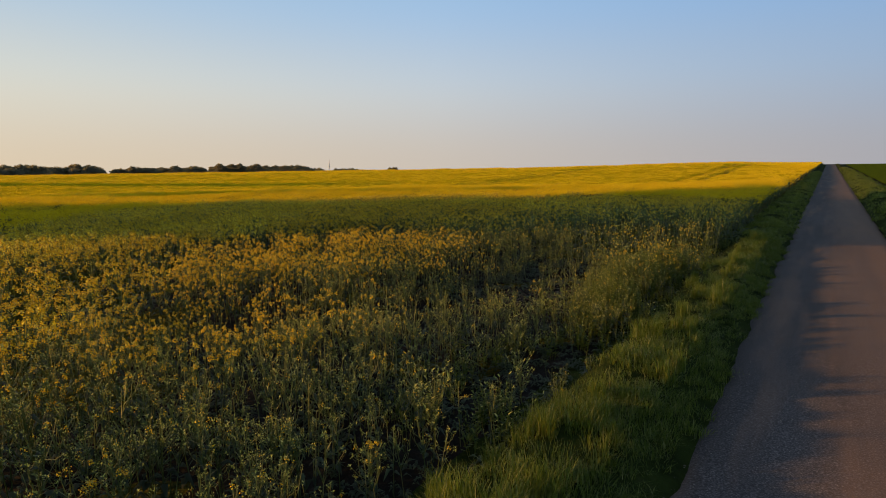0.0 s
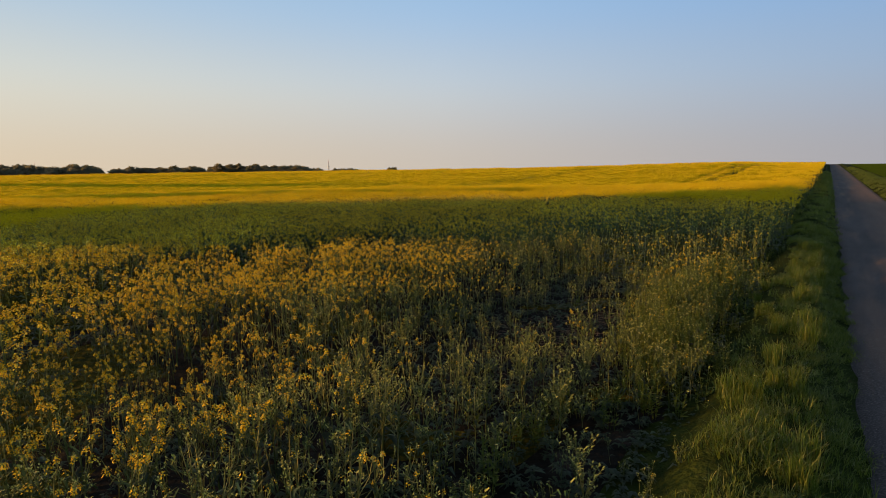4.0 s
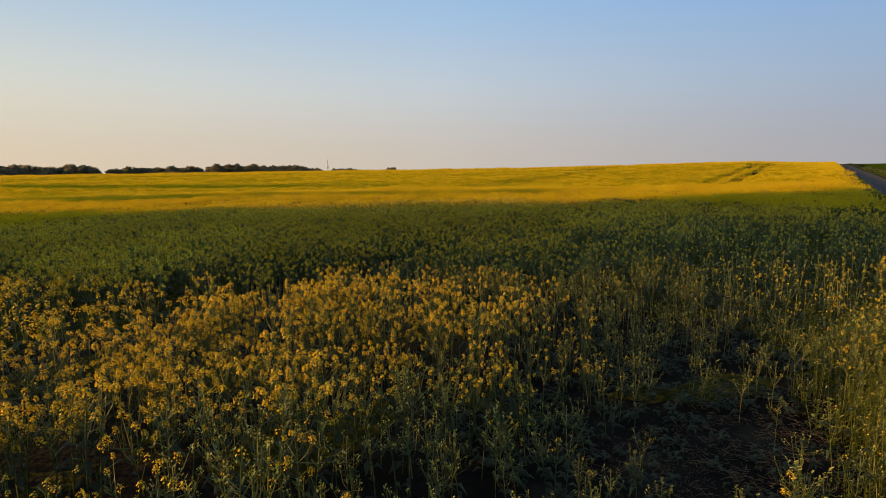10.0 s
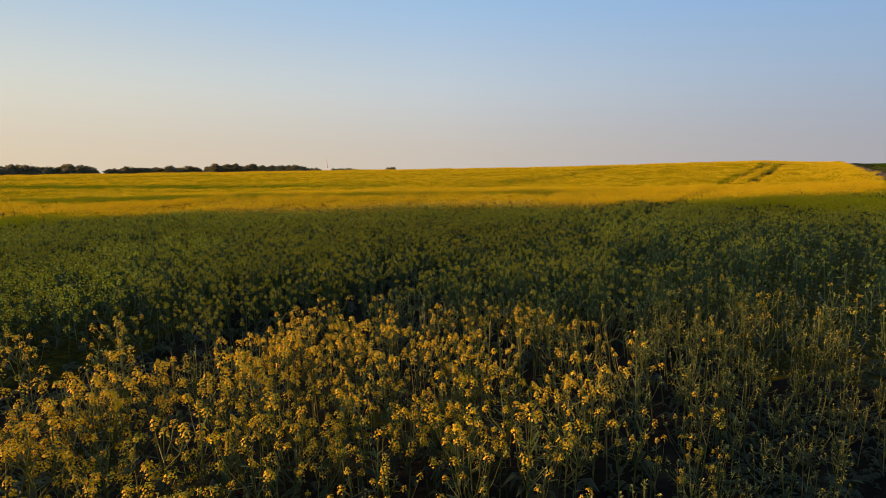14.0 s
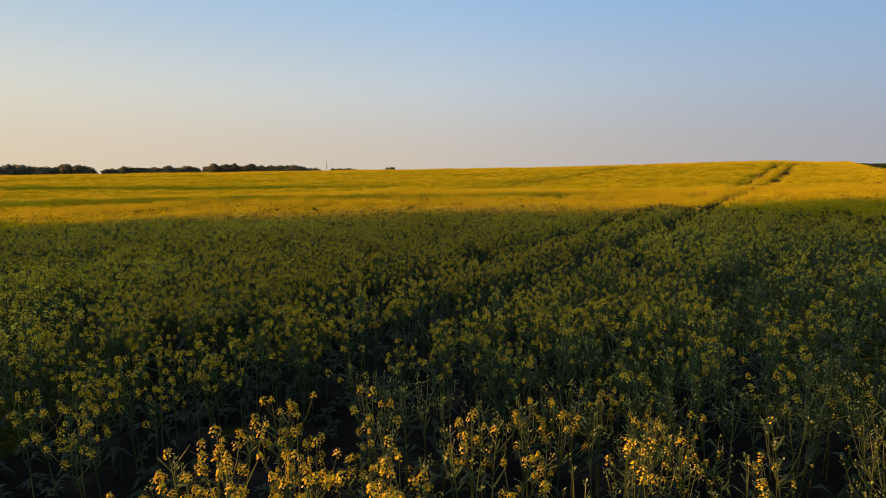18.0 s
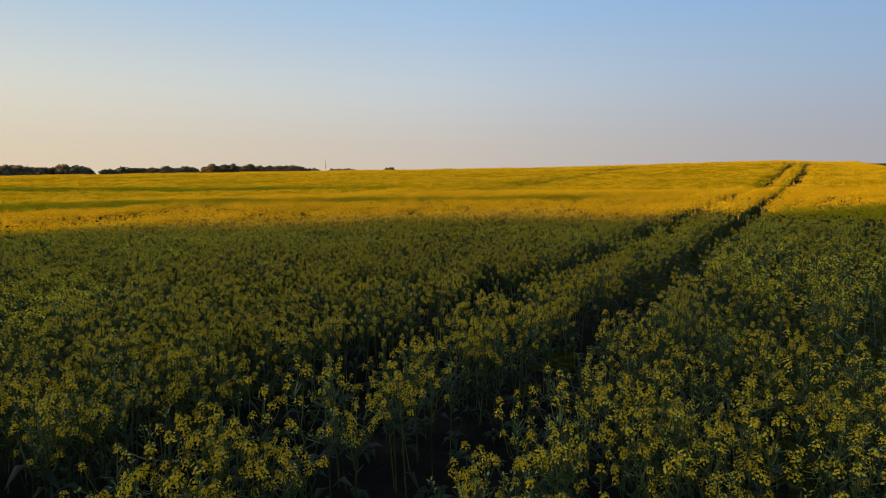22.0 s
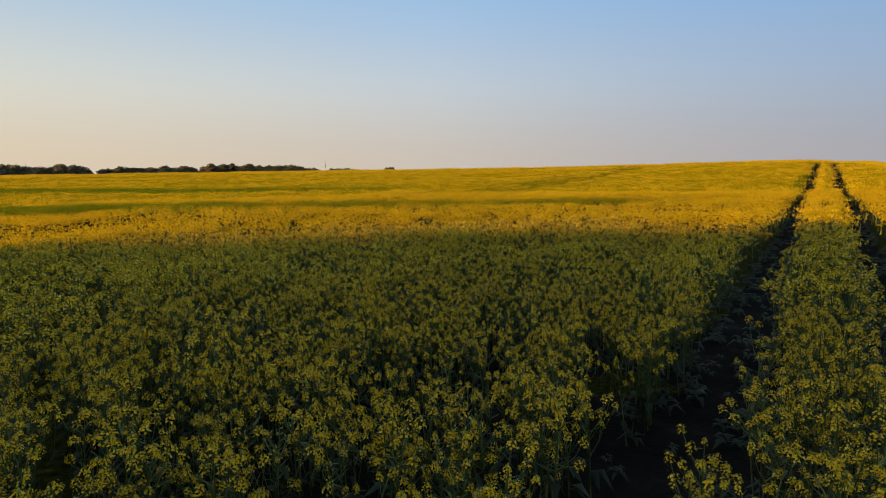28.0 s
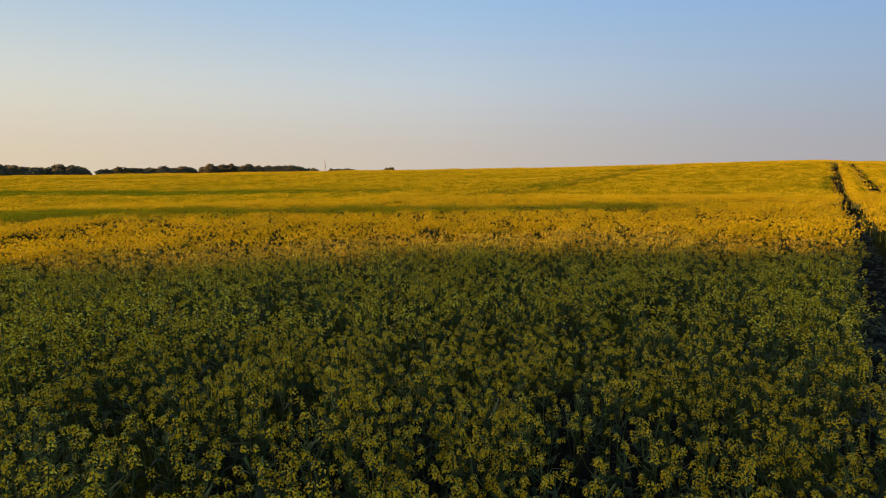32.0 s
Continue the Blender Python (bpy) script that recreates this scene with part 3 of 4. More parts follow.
def stops(*runs):
    out = []
    for a, b, step in runs:
        out += list(np.arange(a, b, step))
    return np.array(out + [runs[-1][1]])


wide_x = stops((-3500, -400, 260), (-400, -100, 20), (-100, -20, 4), (-20, -5, 0.5), (-5, 5, 0.25), (5, 40, 2.5), (40, 400, 30), (400, 3500, 310))
wide_y = stops((-3500, -300, 320), (-300, -40, 20), (-40, 0, 2), (0, 45, 0.5), (45, 200, 4), (200, 600, 20), (600, 3600, 300))


def clods(x, y):
    return 0.05 * (noise2(x, y, 0.6, 21) - 0.5) * smooth(-3.5, -4.5, x) - 0.06 * smooth(-3.0, -2.5, x) * smooth(0.7, 0.2, x) - 0.015


sheet("ground", wide_x, wide_y, clods, SOIL, "crumbly field soil under the crop, its colour darkened for shade", "ground")

lane_y = stops((-60, 0, 2.0), (0, 40, 0.25), (40, 140, 1.0), (140, 420, 5.0))
lane_u = np.linspace(0, 1, 19)
u, yy = np.meshgrid(lane_u, lane_y)
ragged_l = ROAD_L + 0.26 * (noise2(yy * 0 + 3, yy, 0.7, 31) - 0.5) + 0.12 * (noise2(yy * 0 + 9, yy, 0.17, 32) - 0.5)
ragged_r = ROAD_R + 0.12 * (noise2(yy * 0 + 5, yy, 0.6, 33) - 0.5)
xx = ragged_l + (ragged_r - ragged_l) * u
camber = 0.05 * (1 - (2 * u - 1) ** 2) - 0.02 * np.exp(-((u - 0.25) / 0.1) ** 2) - 0.02 * np.exp(-((u - 0.75) / 0.1) ** 2)
zz = gz(xx, yy) + camber + 0.012 * (noise2(xx, yy, 0.25, 34) - 0.5)
zz = np.where((u == 0) | (u == 1), zz - 0.06, zz)
a_, b_n = len(lane_u), len(lane_y)
i_ = (np.arange(b_n - 1)[:, None] * a_ + np.arange(a_ - 1)[None]).ravel()
tri_ = np.concatenate([np.stack([i_, i_ + 1, i_ + a_ + 1], -1), np.stack([i_, i_ + a_ + 1, i_ + a_], -1)])
tagged(new("road", mesh_from("road", np.stack([xx, yy, zz], -1).reshape(-1, 3), tri_, None, [ROAD], True)),
       "narrow worn grey asphalt farm lane running straight uphill", "farm lane", kind="structure")

verge_y = stops((-60, 0, 1.0), (0, 40, 0.3), (40, 150, 1.5), (150, 420, 8.0))


def bank(x, y):
    hump = 0.34 * smooth(-2.62, -3.30, x) * (1 - 0.9 * smooth(-3.75, -4.35, x)) + 0.42 * smooth(ROAD_R - 0.02, ROAD_R + 0.75, x) * (1 - 0.75 * smooth(1.4, 2.2, x))
    return 0.0 + hump * (0.65 + 0.7 * noise2(x, y, 1.3, 42)) + 0.05 * (noise2(x, y, 0.5, 41) - 0.5) - 0.03 * smooth(-4.2, -4.6, x) - 0.05 * smooth(-2.78, -2.60, x) * (x < -1)


sheet("verge_left", np.linspace(-4.6, ROAD_L + 0.30, 16), verge_y, bank, SOD, "mossy sod of the grass verge beside the lane", "verge")
sheet("verge_right", np.linspace(ROAD_R - 0.03, 2.6, 12), verge_y, bank, SOD, "sod of the far grass verge beside the lane", "verge")
far_green_x = stops((2.9, 12, 1.5), (12, 60, 6), (60, 420, 40))
sheet("field_green", far_green_x, stops((-60, 40, 4), (40, 150, 4), (150, 420, 20)), lambda x, y: 0.22 + 0.06 * (noise2(x, y, 1.0, 51) - 0.5), SWARD,
      "dense green young cereal field across the lane", "cereal field")

# sheets standing in for the crop's shaded leafy understorey, in beds between the tractor tracks
bed_edges = (-420.0, -40.5, -38.4, -16.35, -14.25, CROP_EDGE - 0.25)
for k in range(5):
    x0, x1 = bed_edges[k] + (0.42 if k else 0), bed_edges[k + 1] - (0.42 if k < 4 else 0)
    if x1 - x0 > 30:
        xs = np.concatenate([np.arange(x0, max(x0, x1 - 90), 12), np.linspace(max(x0, x1 - 90), x1, 60)]) if k == 0 else np.linspace(x0, x1, 44)
    else:
        xs = np.linspace(x0, x1, max(6, int((x1 - x0) * 2)))
    xs = np.unique(xs)

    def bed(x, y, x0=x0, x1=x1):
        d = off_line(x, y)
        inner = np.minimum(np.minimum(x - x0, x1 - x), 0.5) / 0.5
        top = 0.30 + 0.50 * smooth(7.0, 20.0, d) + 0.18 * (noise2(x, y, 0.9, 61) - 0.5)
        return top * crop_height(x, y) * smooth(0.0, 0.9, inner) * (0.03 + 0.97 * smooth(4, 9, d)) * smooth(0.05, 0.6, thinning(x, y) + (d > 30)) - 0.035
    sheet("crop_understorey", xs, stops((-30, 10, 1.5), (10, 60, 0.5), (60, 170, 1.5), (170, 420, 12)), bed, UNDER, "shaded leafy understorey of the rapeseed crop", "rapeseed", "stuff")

    def bloom(x, y, x0=x0, x1=x1):
        inner = np.minimum(np.minimum(x - x0, x1 - x), 0.4) / 0.4
        foot = np.where(x > CROP_EDGE - 1.2, 0.85, 0.55)
        return crop_height(x, y) * (0.90 + 0.14 * (noise2(x, y, 0.7, 62) - 0.5)) * (foot + (1 - foot) * smooth(0, 1, inner))
    sheet("crop_canopy", xs, stops((-30, 10, 1.5), (10, 60, 0.8), (60, 170, 1.2), (170, 420, 12)), bloom, BLOOM, "far yellow bloom of the rapeseed crop up to the skyline", "rapeseed", "stuff",
          lambda x, y: (off_line(x, y) > 33 + 9 * smooth(-26, -12, x)) & (x < CROP_EDGE - 0.3))


# ---- grass ----
def blade_pattern(n, spread, height, width, mat=0):
    s = Shape()
    for i in range(n):
        a, r = rnd.uniform(0, 6.3), spread * math.sqrt(rnd.random())
        p = Vector((math.cos(a) * r, math.sin(a) * r, 0))
        d = unit(rnd.uniform(0, 6.3), 0) * rnd.uniform(0.1, 0.55) * height
        h = height * rnd.uniform(0.6, 1.15)
        w = Vector((-d.y, d.x, 0)).normalized() * width
        m1 = p + d * 0.35 + Vector((0, 0, h * 0.62))
        tip = p + d + Vector((0, 0, h * rnd.uniform(0.75, 1.0)))
        s.add([p - w, p + w, m1 - w * 0.7, m1 + w * 0.7, tip], [(0, 1, 2), (1, 3, 2), (2, 3, 4)], mat)
    return s.get()


tufts = [blade_pattern(34, 0.11, 0.28, 0.0030) for _ in range(8)]
coarse = [blade_pattern(16, 0.22, 0.34, 0.007) for _ in range(5)]


def grass(name, x0, x1, y0, y1, per_m2, patterns, tall, mats, label, keep=None, lift=-0.02):
    n = int((x1 - x0) * (y1 - y0) * per_m2)
    x, y = rng.uniform(x0, x1, n), rng.uniform(y0, y1, n)
    k = rng.random(n) < np.where((x > -3.3) & (x < 0), 1.0, -0.45 + 2.0 * noise2(x, y, 0.45, 71))
    if keep is not None:
        k &= keep(x, y)
    x, y = x[k], y[k]
    bag = Bag()
    h = tall * (0.40 + 0.95 * noise2(x, y, 0.55, 72)) * np.where((x > -3.15) & (x < 0), 0.72, 1.0) * (0.60 + 0.55 * np.exp(-(((x + 3.7) / 0.5) ** 2 + ((y - 7.6) / 1.5) ** 2))) * rng.uniform(0.8, 1.2, len(x))
    turn, which = rng.uniform(0, 6.28, len(x)), rng.integers(0, 1000, len(x))
    lean = rng.normal(0, 0.12, (len(x), 2))
    z = gz(x, y) + np.where((x > -4.6) & (x < 2.6), bank(x, y), 0.0) + lift
    for i, p in enumerate(patterns):
        m = which % len(patterns) == i
        bag.put(p, np.stack([x[m], y[m], z[m]], -1), turn[m], 1.0 if tall < 1.5 else h[m], lean[m], h[m])
    return bag.done(name, mats, label, "grass")


grass("verge_grass", -4.9, ROAD_L + 0.22, 3, 30, 105, tufts, 1.0, [GRASS], "long lush green grass on the verge beside the lane",
      lambda x, y: (x < ROAD_L - 0.12 + 0.40 * noise2(x * 0, y, 0.3, 77) ** 2) & (x > -3.80 - 0.45 * smooth(9.6, 8.6, y) + 0.6 * (noise2(x, y, 1.1, 73) - 0.5) - 1.1 * (y > 28)))
grass("verge_grass", -4.9, ROAD_L, 30, 130, 18, coarse, 1.0, [GRASS], "long green verge grass along the farther lane")
grass("verge_grass", ROAD_R + 0.05, 2.6, 20, 110, 24, coarse, 1.0, [GRASS], "sunlit rough grass on the opposite verge")
grass("verge_grass", ROAD_R + 0.05, 2.6, 110, 170, 10, coarse, 1.1, [GRASS], "rough grass on the opposite verge near the crest")
grass("cereal_crop", 3.0, 18, 25, 125, 1.6, coarse, 1.2, [CEREAL], "even green cereal crop across the lane")


# ---- far trees ----
def tree_pattern(height, width, foot, clumps, leaves, size, ragged=0.25):
    """Trunk with limbs, and a crown of many small leaf pieces set in uneven clumps with gaps. Returns both."""
    wood, crown = Shape(), Shape()
    lean = Vector((rnd.uniform(-0.04, 0.04), rnd.uniform(-0.04, 0.04), 0)) * height
    fork = Vector((0, 0, height * 0.42)) + lean * 0.4
    wood.rod((0, 0, -0.3), fork, height * 0.022, height * 0.014, 0, 7)
    wood.rod(fork, Vector((0, 0, height * 0.8)) + lean, height * 0.014, height * 0.004, 0, 5)
    for i in range(clumps):
        u = (i + rnd.random()) / clumps
        a = i * 2.4 + rnd.uniform(-0.5, 0.5)
        h = foot + (height - foot) * u
        belly = math.sqrt(max(0.02, 1 - (1.75 * u - 0.75) ** 2)) if u > 0.43 else 0.72 + 0.28 * u / 0.43
        r = width * 0.5 * belly * math.sqrt(rnd.uniform(0.15, 1.0)) * (1 - ragged * rnd.random())
        c = Vector((math.cos(a) * r, math.sin(a) * r, h)) + lean * u
        if i % 3 == 0:
            wood.rod(fork.lerp(Vector((0, 0, height * 0.8)) + lean, rnd.uniform(0, 0.7) * u), c, height * 0.006, height * 0.0015, 0, 4)
        blob = width * rnd.uniform(0.11, 0.19)
        for k in range(leaves):
            d = unit(rnd.uniform(0, 6.3), rnd.uniform(-1.2, 1.4)) * blob * rnd.uniform(0.3, 1.0)
            face = unit(rnd.uniform(0, 6.3), rnd.uniform(-0.3, 1.2))
            q = face.to_track_quat("Z", "Y")
            z = size * rnd.uniform(0.6, 1.3)
            crown.quad(c + Vector((d.x, d.y, d.z * 0.8)), q @ Vector((z, 0, 0)), q @ Vector((0, z * 0.7, 0)), 0, z * 0.4)
    return wood.get(), crown.get()


def tree(name, made, place, turn, scale, label, category, group):
    root = tagged(new(name), label, category, group)
    root.matrix_world = pose(*place, rz=turn) @ Matrix.Diagonal((scale[0], scale[0], scale[1], 1))
    for kind, me in zip(("trunk", "crown"), made):
        child = new(kind, me)
        child.parent = root
    return root


def tree_meshes(*args):
    wood, crown = tree_pattern(*args)
    return (mesh_from("trunk", *wood, [BARK]), mesh_from("crown", *crown, [TREE_LEAF_HAZED]))


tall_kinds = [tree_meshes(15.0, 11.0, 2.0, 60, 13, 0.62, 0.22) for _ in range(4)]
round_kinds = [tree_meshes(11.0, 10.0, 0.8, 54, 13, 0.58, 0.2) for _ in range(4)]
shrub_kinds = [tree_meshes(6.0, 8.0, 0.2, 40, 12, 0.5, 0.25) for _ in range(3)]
BEGIN = (-1.7, 3.4)


def stand(left_deg, far):
    a = radians(left_deg)
    return BEGIN[0] - math.sin(a) * far, BEGIN[1] + math.cos(a) * far


# rows along the skyline: from, to (degrees left of the lane), distance, spacing, kinds, height, label, group
SKYLINE = (
    (74.0, 64.5, 800, 6.0, round_kinds, 1.34, "broad dark green hedgerow tree behind the field", "hedgerow trees"),
    (73.5, 64.3, 790, 4.5, shrub_kinds, 1.75, "low dark hedge shrub between hedgerow trees", "hedgerow shrubs"),
    (63.6, 62.5, 800, 6.0, shrub_kinds, 1.6, "rounded shrub at the end of the tree row", "tree row shrubs"),
    (62.6, 56.3, 820, 6.0, round_kinds, 1.15, "rounded dark green tree of the broken tree row", "tree row"),
    (63.7, 56.1, 815, 4.5, shrub_kinds, 1.5, "low dark shrub filling the broken tree row", "tree row shrubs"),
    (55.0, 51.6, 860, 5.0, tall_kinds, 1.0, "tall dense dark green woodland tree", "copse"),
    (55.8, 47.0, 880, 5.0, round_kinds, 1.18, "dark green tree at the edge of the copse", "copse edge"),
    (55.8, 45.6, 870, 4.5, shrub_kinds, 1.45, "low shrub along the edge of the copse", "copse shrubs"),
    (44.5, 42.2, 1150, 6.0, shrub_kinds, 1.6, "low distant dark shrub beside the mast", "distant shrubs"),
    (39.1, 38.3, 1300, 6.0, shrub_kinds, 1.9, "lone distant dark bush on the skyline", "lone bushes"),
)
for a0, a1, far, gap, kinds, tall, label, group in SKYLINE:
    steps = max(2, int(radians(a0 - a1) * far / gap))
    for i in range(steps):
        px, py = stand(a0 + (a1 - a0) * (i + rnd.uniform(0.2, 0.8)) / steps, far + rnd.uniform(-14, 14))
        high = tall * rnd.uniform(0.84, 1.06)
        tree("tree" if kinds is not shrub_kinds else "shrub", rnd.choice(kinds), (px, py, float(gz(px, py)) - 0.2), rnd.uniform(0, 360),
             (rnd.uniform(1.3, 1.75), high), label, "tree" if kinds is not shrub_kinds else "shrub", group)

# trees out of view towards the sun, inferred from the long shadow across the crop
grove_kinds = [tree_meshes(23.0, 9.5, 1.2, 120, 20, 0.42, 0.3) for _ in range(3)]
shade_poplar_kind = tree_meshes(25.0, 3.4, 2.5, 90, 18, 0.34, 0.25)


def up_sun(n, s):
    """n across the sunlight, s towards the sun."""
    return -0.6 * n - 0.8 * s, 0.8 * n - 0.6 * s


for n, s, w, h in ((25.45, 62, 0.95, 1.0), (25.15, 67, 0.9, 1.05), (25.2, 56, 0.92, 0.85), (31.0, 57, 1.1, 1.05), (36.5, 61, 1.1, 1.02), (33.5, 68, 1.05, 1.1), (28.5, 70, 1.0, 1.05)):
    px, py = up_sun(n, s)
    tree("tree", rnd.choice(grove_kinds), (px, py, float(gz(px, py)) - 0.1), rnd.uniform(0, 360), (w, h * 0.87), "big leafy tree of the grove behind the field", "tree", "grove")
# Unseen pines, added only to push out the far edge of that shadow.
shade_pine_kind = tree_meshes(23.0, 5.0, 10.0, 80, 20, 0.36, 0.25)
for n, s in ((38.9, 61), (39.1, 66)):
    px, py = up_sun(n, s)
    tree("shade_pine", shade_pine_kind, (px, py, float(gz(px, py)) - 0.1), 31 * n, (1.0, 0.94), "unseen bare-stemmed pine added to widen the grove's shadow", "tree", "pines")
# Unseen poplars, added to lay thin strips of shadow over the far crop.
for n, s, h in ((54.8, 72, 0.80), (56.6, 76, 0.80), (58.6, 73, 0.64), (60.8, 74, 0.58), (81.5, 84, 0.72), (83.4, 90, 0.76)):
    px, py = up_sun(n, s)
    tree("shade_poplar", shade_poplar_kind, (px, py, float(gz(px, py)) - 0.1), 20 * n, (1.0, h * 0.87), "unseen slim poplar added to cast a shadow strip on the crop", "tree", "poplars")


# ---- mast on the skyline ----
def part(name, bm_shape, mat, parent, label=""):
    v, t, m = bm_shape.get()
    child = new(name, mesh_from(name, v, t, m, [mat]))
    child.parent = parent
    if label:
        tagged(child, label)
    return child


mx, my = stand(44.9, 2300)
mast = tagged(new("radio_mast"), "slim distant lattice radio mast with a platform", "mast")
mast.matrix_world = pose(mx, my, float(gz(mx, my)) - 1.0)
legs = [Vector((math.cos(a), math.sin(a), 0)) for a in (0.3, 2.4, 4.5)]
for d in legs:
    leg = Shape()
    leg.rod(d * 3.2, d * 0.8 + Vector((0, 0, 40)), 0.45, 0.3, 0, 6)
    part("leg", leg, STEEL, mast)
for i in range(10):
    z0, z1 = i * 4.0, i * 4.0 + 4.0
    r0, r1 = 3.2 - 2.4 * z0 / 40, 3.2 - 2.4 * z1 / 40
    brace = Shape()
    for k in range(3):
        brace.rod(legs[k] * r0 + Vector((0, 0, z0)), legs[(k + 1) % 3] * r1 + Vector((0, 0, z1)), 0.16, 0.16, 0, 4)
    part("brace", brace, STEEL, mast)
deck = Shape()
deck.rod((0, 0, 23.5), (0, 0, 26.5), 3.4, 3.4, 0, 10)
part("platform", deck, STEEL, mast, "round grey antenna platform")
tip = Shape()
tip.rod((0, 0, 40), (0, 0, 52), 0.55, 0.3, 0, 6)
part("antenna", tip, PAINT_RED, mast, "red painted antenna tip")


px, py = stand(68.93, 1900)
pylon = copy_thing(mast, pose(px, py, float(gz(px, py)) - 1.0, rz=40) @ Matrix.Scale(0.78, 4))
pylon.name = "power_pylon"
pylon.matrix_basis = pose(px, py, float(gz(px, py)) - 1.0, rz=40) @ Matrix.Scale(0.78, 4)
tagged(pylon, "faint thin lattice pylon far behind the hedgerow", "pylon")


# ---- single plants ----
def plant_kind(name, args, label, category, group):
    """A plant with its stem, leaves and flower heads as parts, to be copied."""
    pieces = []

    def pick(kind):
        pieces.append((kind, Shape()))
        return pieces[-1][1]
    rape_plant(*args, pick)
    root = tagged(new(name), label, category, group)
    for kind, sh in pieces:
        v, t, m = sh.get()
        used = sorted(set(m.tolist()))
        me = mesh_from(kind, v, t, np.array([used.index(k) for k in m]), [CROP_SLOTS[k] for k in used])
        child = new(kind, me)
        child.parent = last_head if kind == "bud" else root
        if kind == "flower_head":
            last_head = child
    return root


def spread(kinds, spots, group_height=1.0):
    for i, (px, py) in enumerate(spots):
        h = float(crop_height(px, py)) * rnd.uniform(0.95, 1.16) * group_height
        m = pose(px, py, float(gz(px, py)) - 0.01, rnd.gauss(0, 2.5), rnd.gauss(0, 2.5), rnd.uniform(0, 360)) @ Matrix.Scale(h, 4)
        if i < len(kinds):
            kinds[i].matrix_basis = m
        else:
            c = copy_thing(kinds[i % len(kinds)], m)
            c.matrix_basis = m


def spots(n, x0, x1, y0, y1, reach, test):
    out = []
    while len(out) < n:
        px, py = rnd.uniform(x0, x1), rnd.uniform(y0, y1)
        if off_line(px, py) < reach and float(thinning(np.array(px), np.array(py))) > 0.5 and test(float(flowering_share(np.array(px), np.array(py)))):
            out.append((px, py))
    return out


flowering_kinds = [plant_kind("rapeseed_plant", (7, 17, 1, 4, 1.0, 3, 0.029, 0.0066), "tall rapeseed plant in full yellow bloom among the crop", "rapeseed plant", "flowering rapeseed plants") for _ in range(8)]
spread(flowering_kinds, spots(230, -22, -5, 4, 30, 4.0, lambda f: f > 0.35), 1.03)
green_kinds = [plant_kind("rapeseed_plant", (7, 7, 1, 6, 0.3, 3, 0.026, 0.0062), "green rapeseed plant with pods and few flowers", "rapeseed plant", "green rapeseed plants") for _ in range(5)]
spread(green_kinds, spots(70, -12, -4.4, 5, 22, 4.5, lambda f: f < 0.3), 1.0)


# ---- weeds, litter and stones ----
def rosette(n, reach):
    s = Shape()
    for i in range(n):
        leaf(s, (0, 0, rnd.uniform(0.02, 0.16)), i * 2.4 + rnd.uniform(-0.4, 0.4), reach * rnd.uniform(0.6, 1.2), reach * rnd.uniform(0.12, 0.22), 0, rnd.uniform(-0.2, 0.7))
    return s.get()


rosettes = [rosette(9, 0.17) for _ in range(5)]
n = 4600
x, y = rng.uniform(-9.5, -3.9, n), rng.uniform(4, 22, n)
k = (noise2(x, y, 0.8, 81) > 0.35) & (rng.random(n) < 1.1 - 0.95 * np.exp(-(((x + 6.6) / 0.85) ** 2 + ((y - 14.1) / 1.7) ** 2)))
x, y = x[k], y[k]
bag = Bag()
turn, which = rng.uniform(0, 6.28, len(x)), rng.integers(0, 5, len(x))
for i, p in enumerate(rosettes):
    m = which == i
    bag.put(p, np.stack([x[m], y[m], gz(x[m], y[m]) + 0.01], -1), turn[m], rng.uniform(0.25, 0.70, m.sum()))
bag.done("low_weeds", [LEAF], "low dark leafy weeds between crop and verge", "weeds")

# mixed light green herbs between crop and verge
def herb_pattern(stems, high, leaves=9):
    s = Shape()
    for i in range(stems):
        a = i * 2.4 + rnd.uniform(-0.5, 0.5)
        foot = Vector((math.cos(a), math.sin(a), 0)) * rnd.uniform(0, 0.05)
        tip = foot + Vector((math.cos(a) * rnd.uniform(0.02, 0.10), math.sin(a) * rnd.uniform(0.02, 0.10), high * rnd.uniform(0.6, 1.1)))
        s.rod(foot, tip, 0.003, 0.0015, 0, 3)
        for k in range(leaves):
            p = foot.lerp(tip, 0.15 + 0.85 * k / (leaves - 1))
            b = k * 2.4 + a
            d = Vector((math.cos(b), math.sin(b), rnd.uniform(0.2, 0.7)))
            long = rnd.uniform(0.016, 0.034) * (1.15 - 0.6 * k / (leaves - 1))
            s.quad(p + d * long, d * long, Vector((-d.y, d.x, 0.1)) * long * 0.33, 1 if k >= leaves - 1 else 0, long * 0.2)
    return s.get()


herbs = [herb_pattern(5, 0.42) for _ in range(6)]
tall_herbs = [herb_pattern(5, 0.85, 15) for _ in range(6)]


def herb_stand(patterns, x, y, low, high):
    """Herbs round the given places, where the crop leaves room for them."""
    k = (noise2(x, y, 0.7, 83) > 0.42) & (thinning(np.minimum(x, -4.8), y) > 0.4) & (x < -3.7)
    x, y = x[k], y[k]
    turn, which = rng.uniform(0, 6.28, len(x)), rng.integers(0, 6, len(x))
    for i, p in enumerate(patterns):
        m = which == i
        bag.put(p, np.stack([x[m], y[m], gz(x[m], y[m])], -1), turn[m], rng.uniform(low, high, m.sum()))


bag = Bag()
n = 900
herb_stand(herbs, -4.75 + rng.normal(0, 0.75, n), rng.uniform(8, 25, n), 0.6, 1.3)
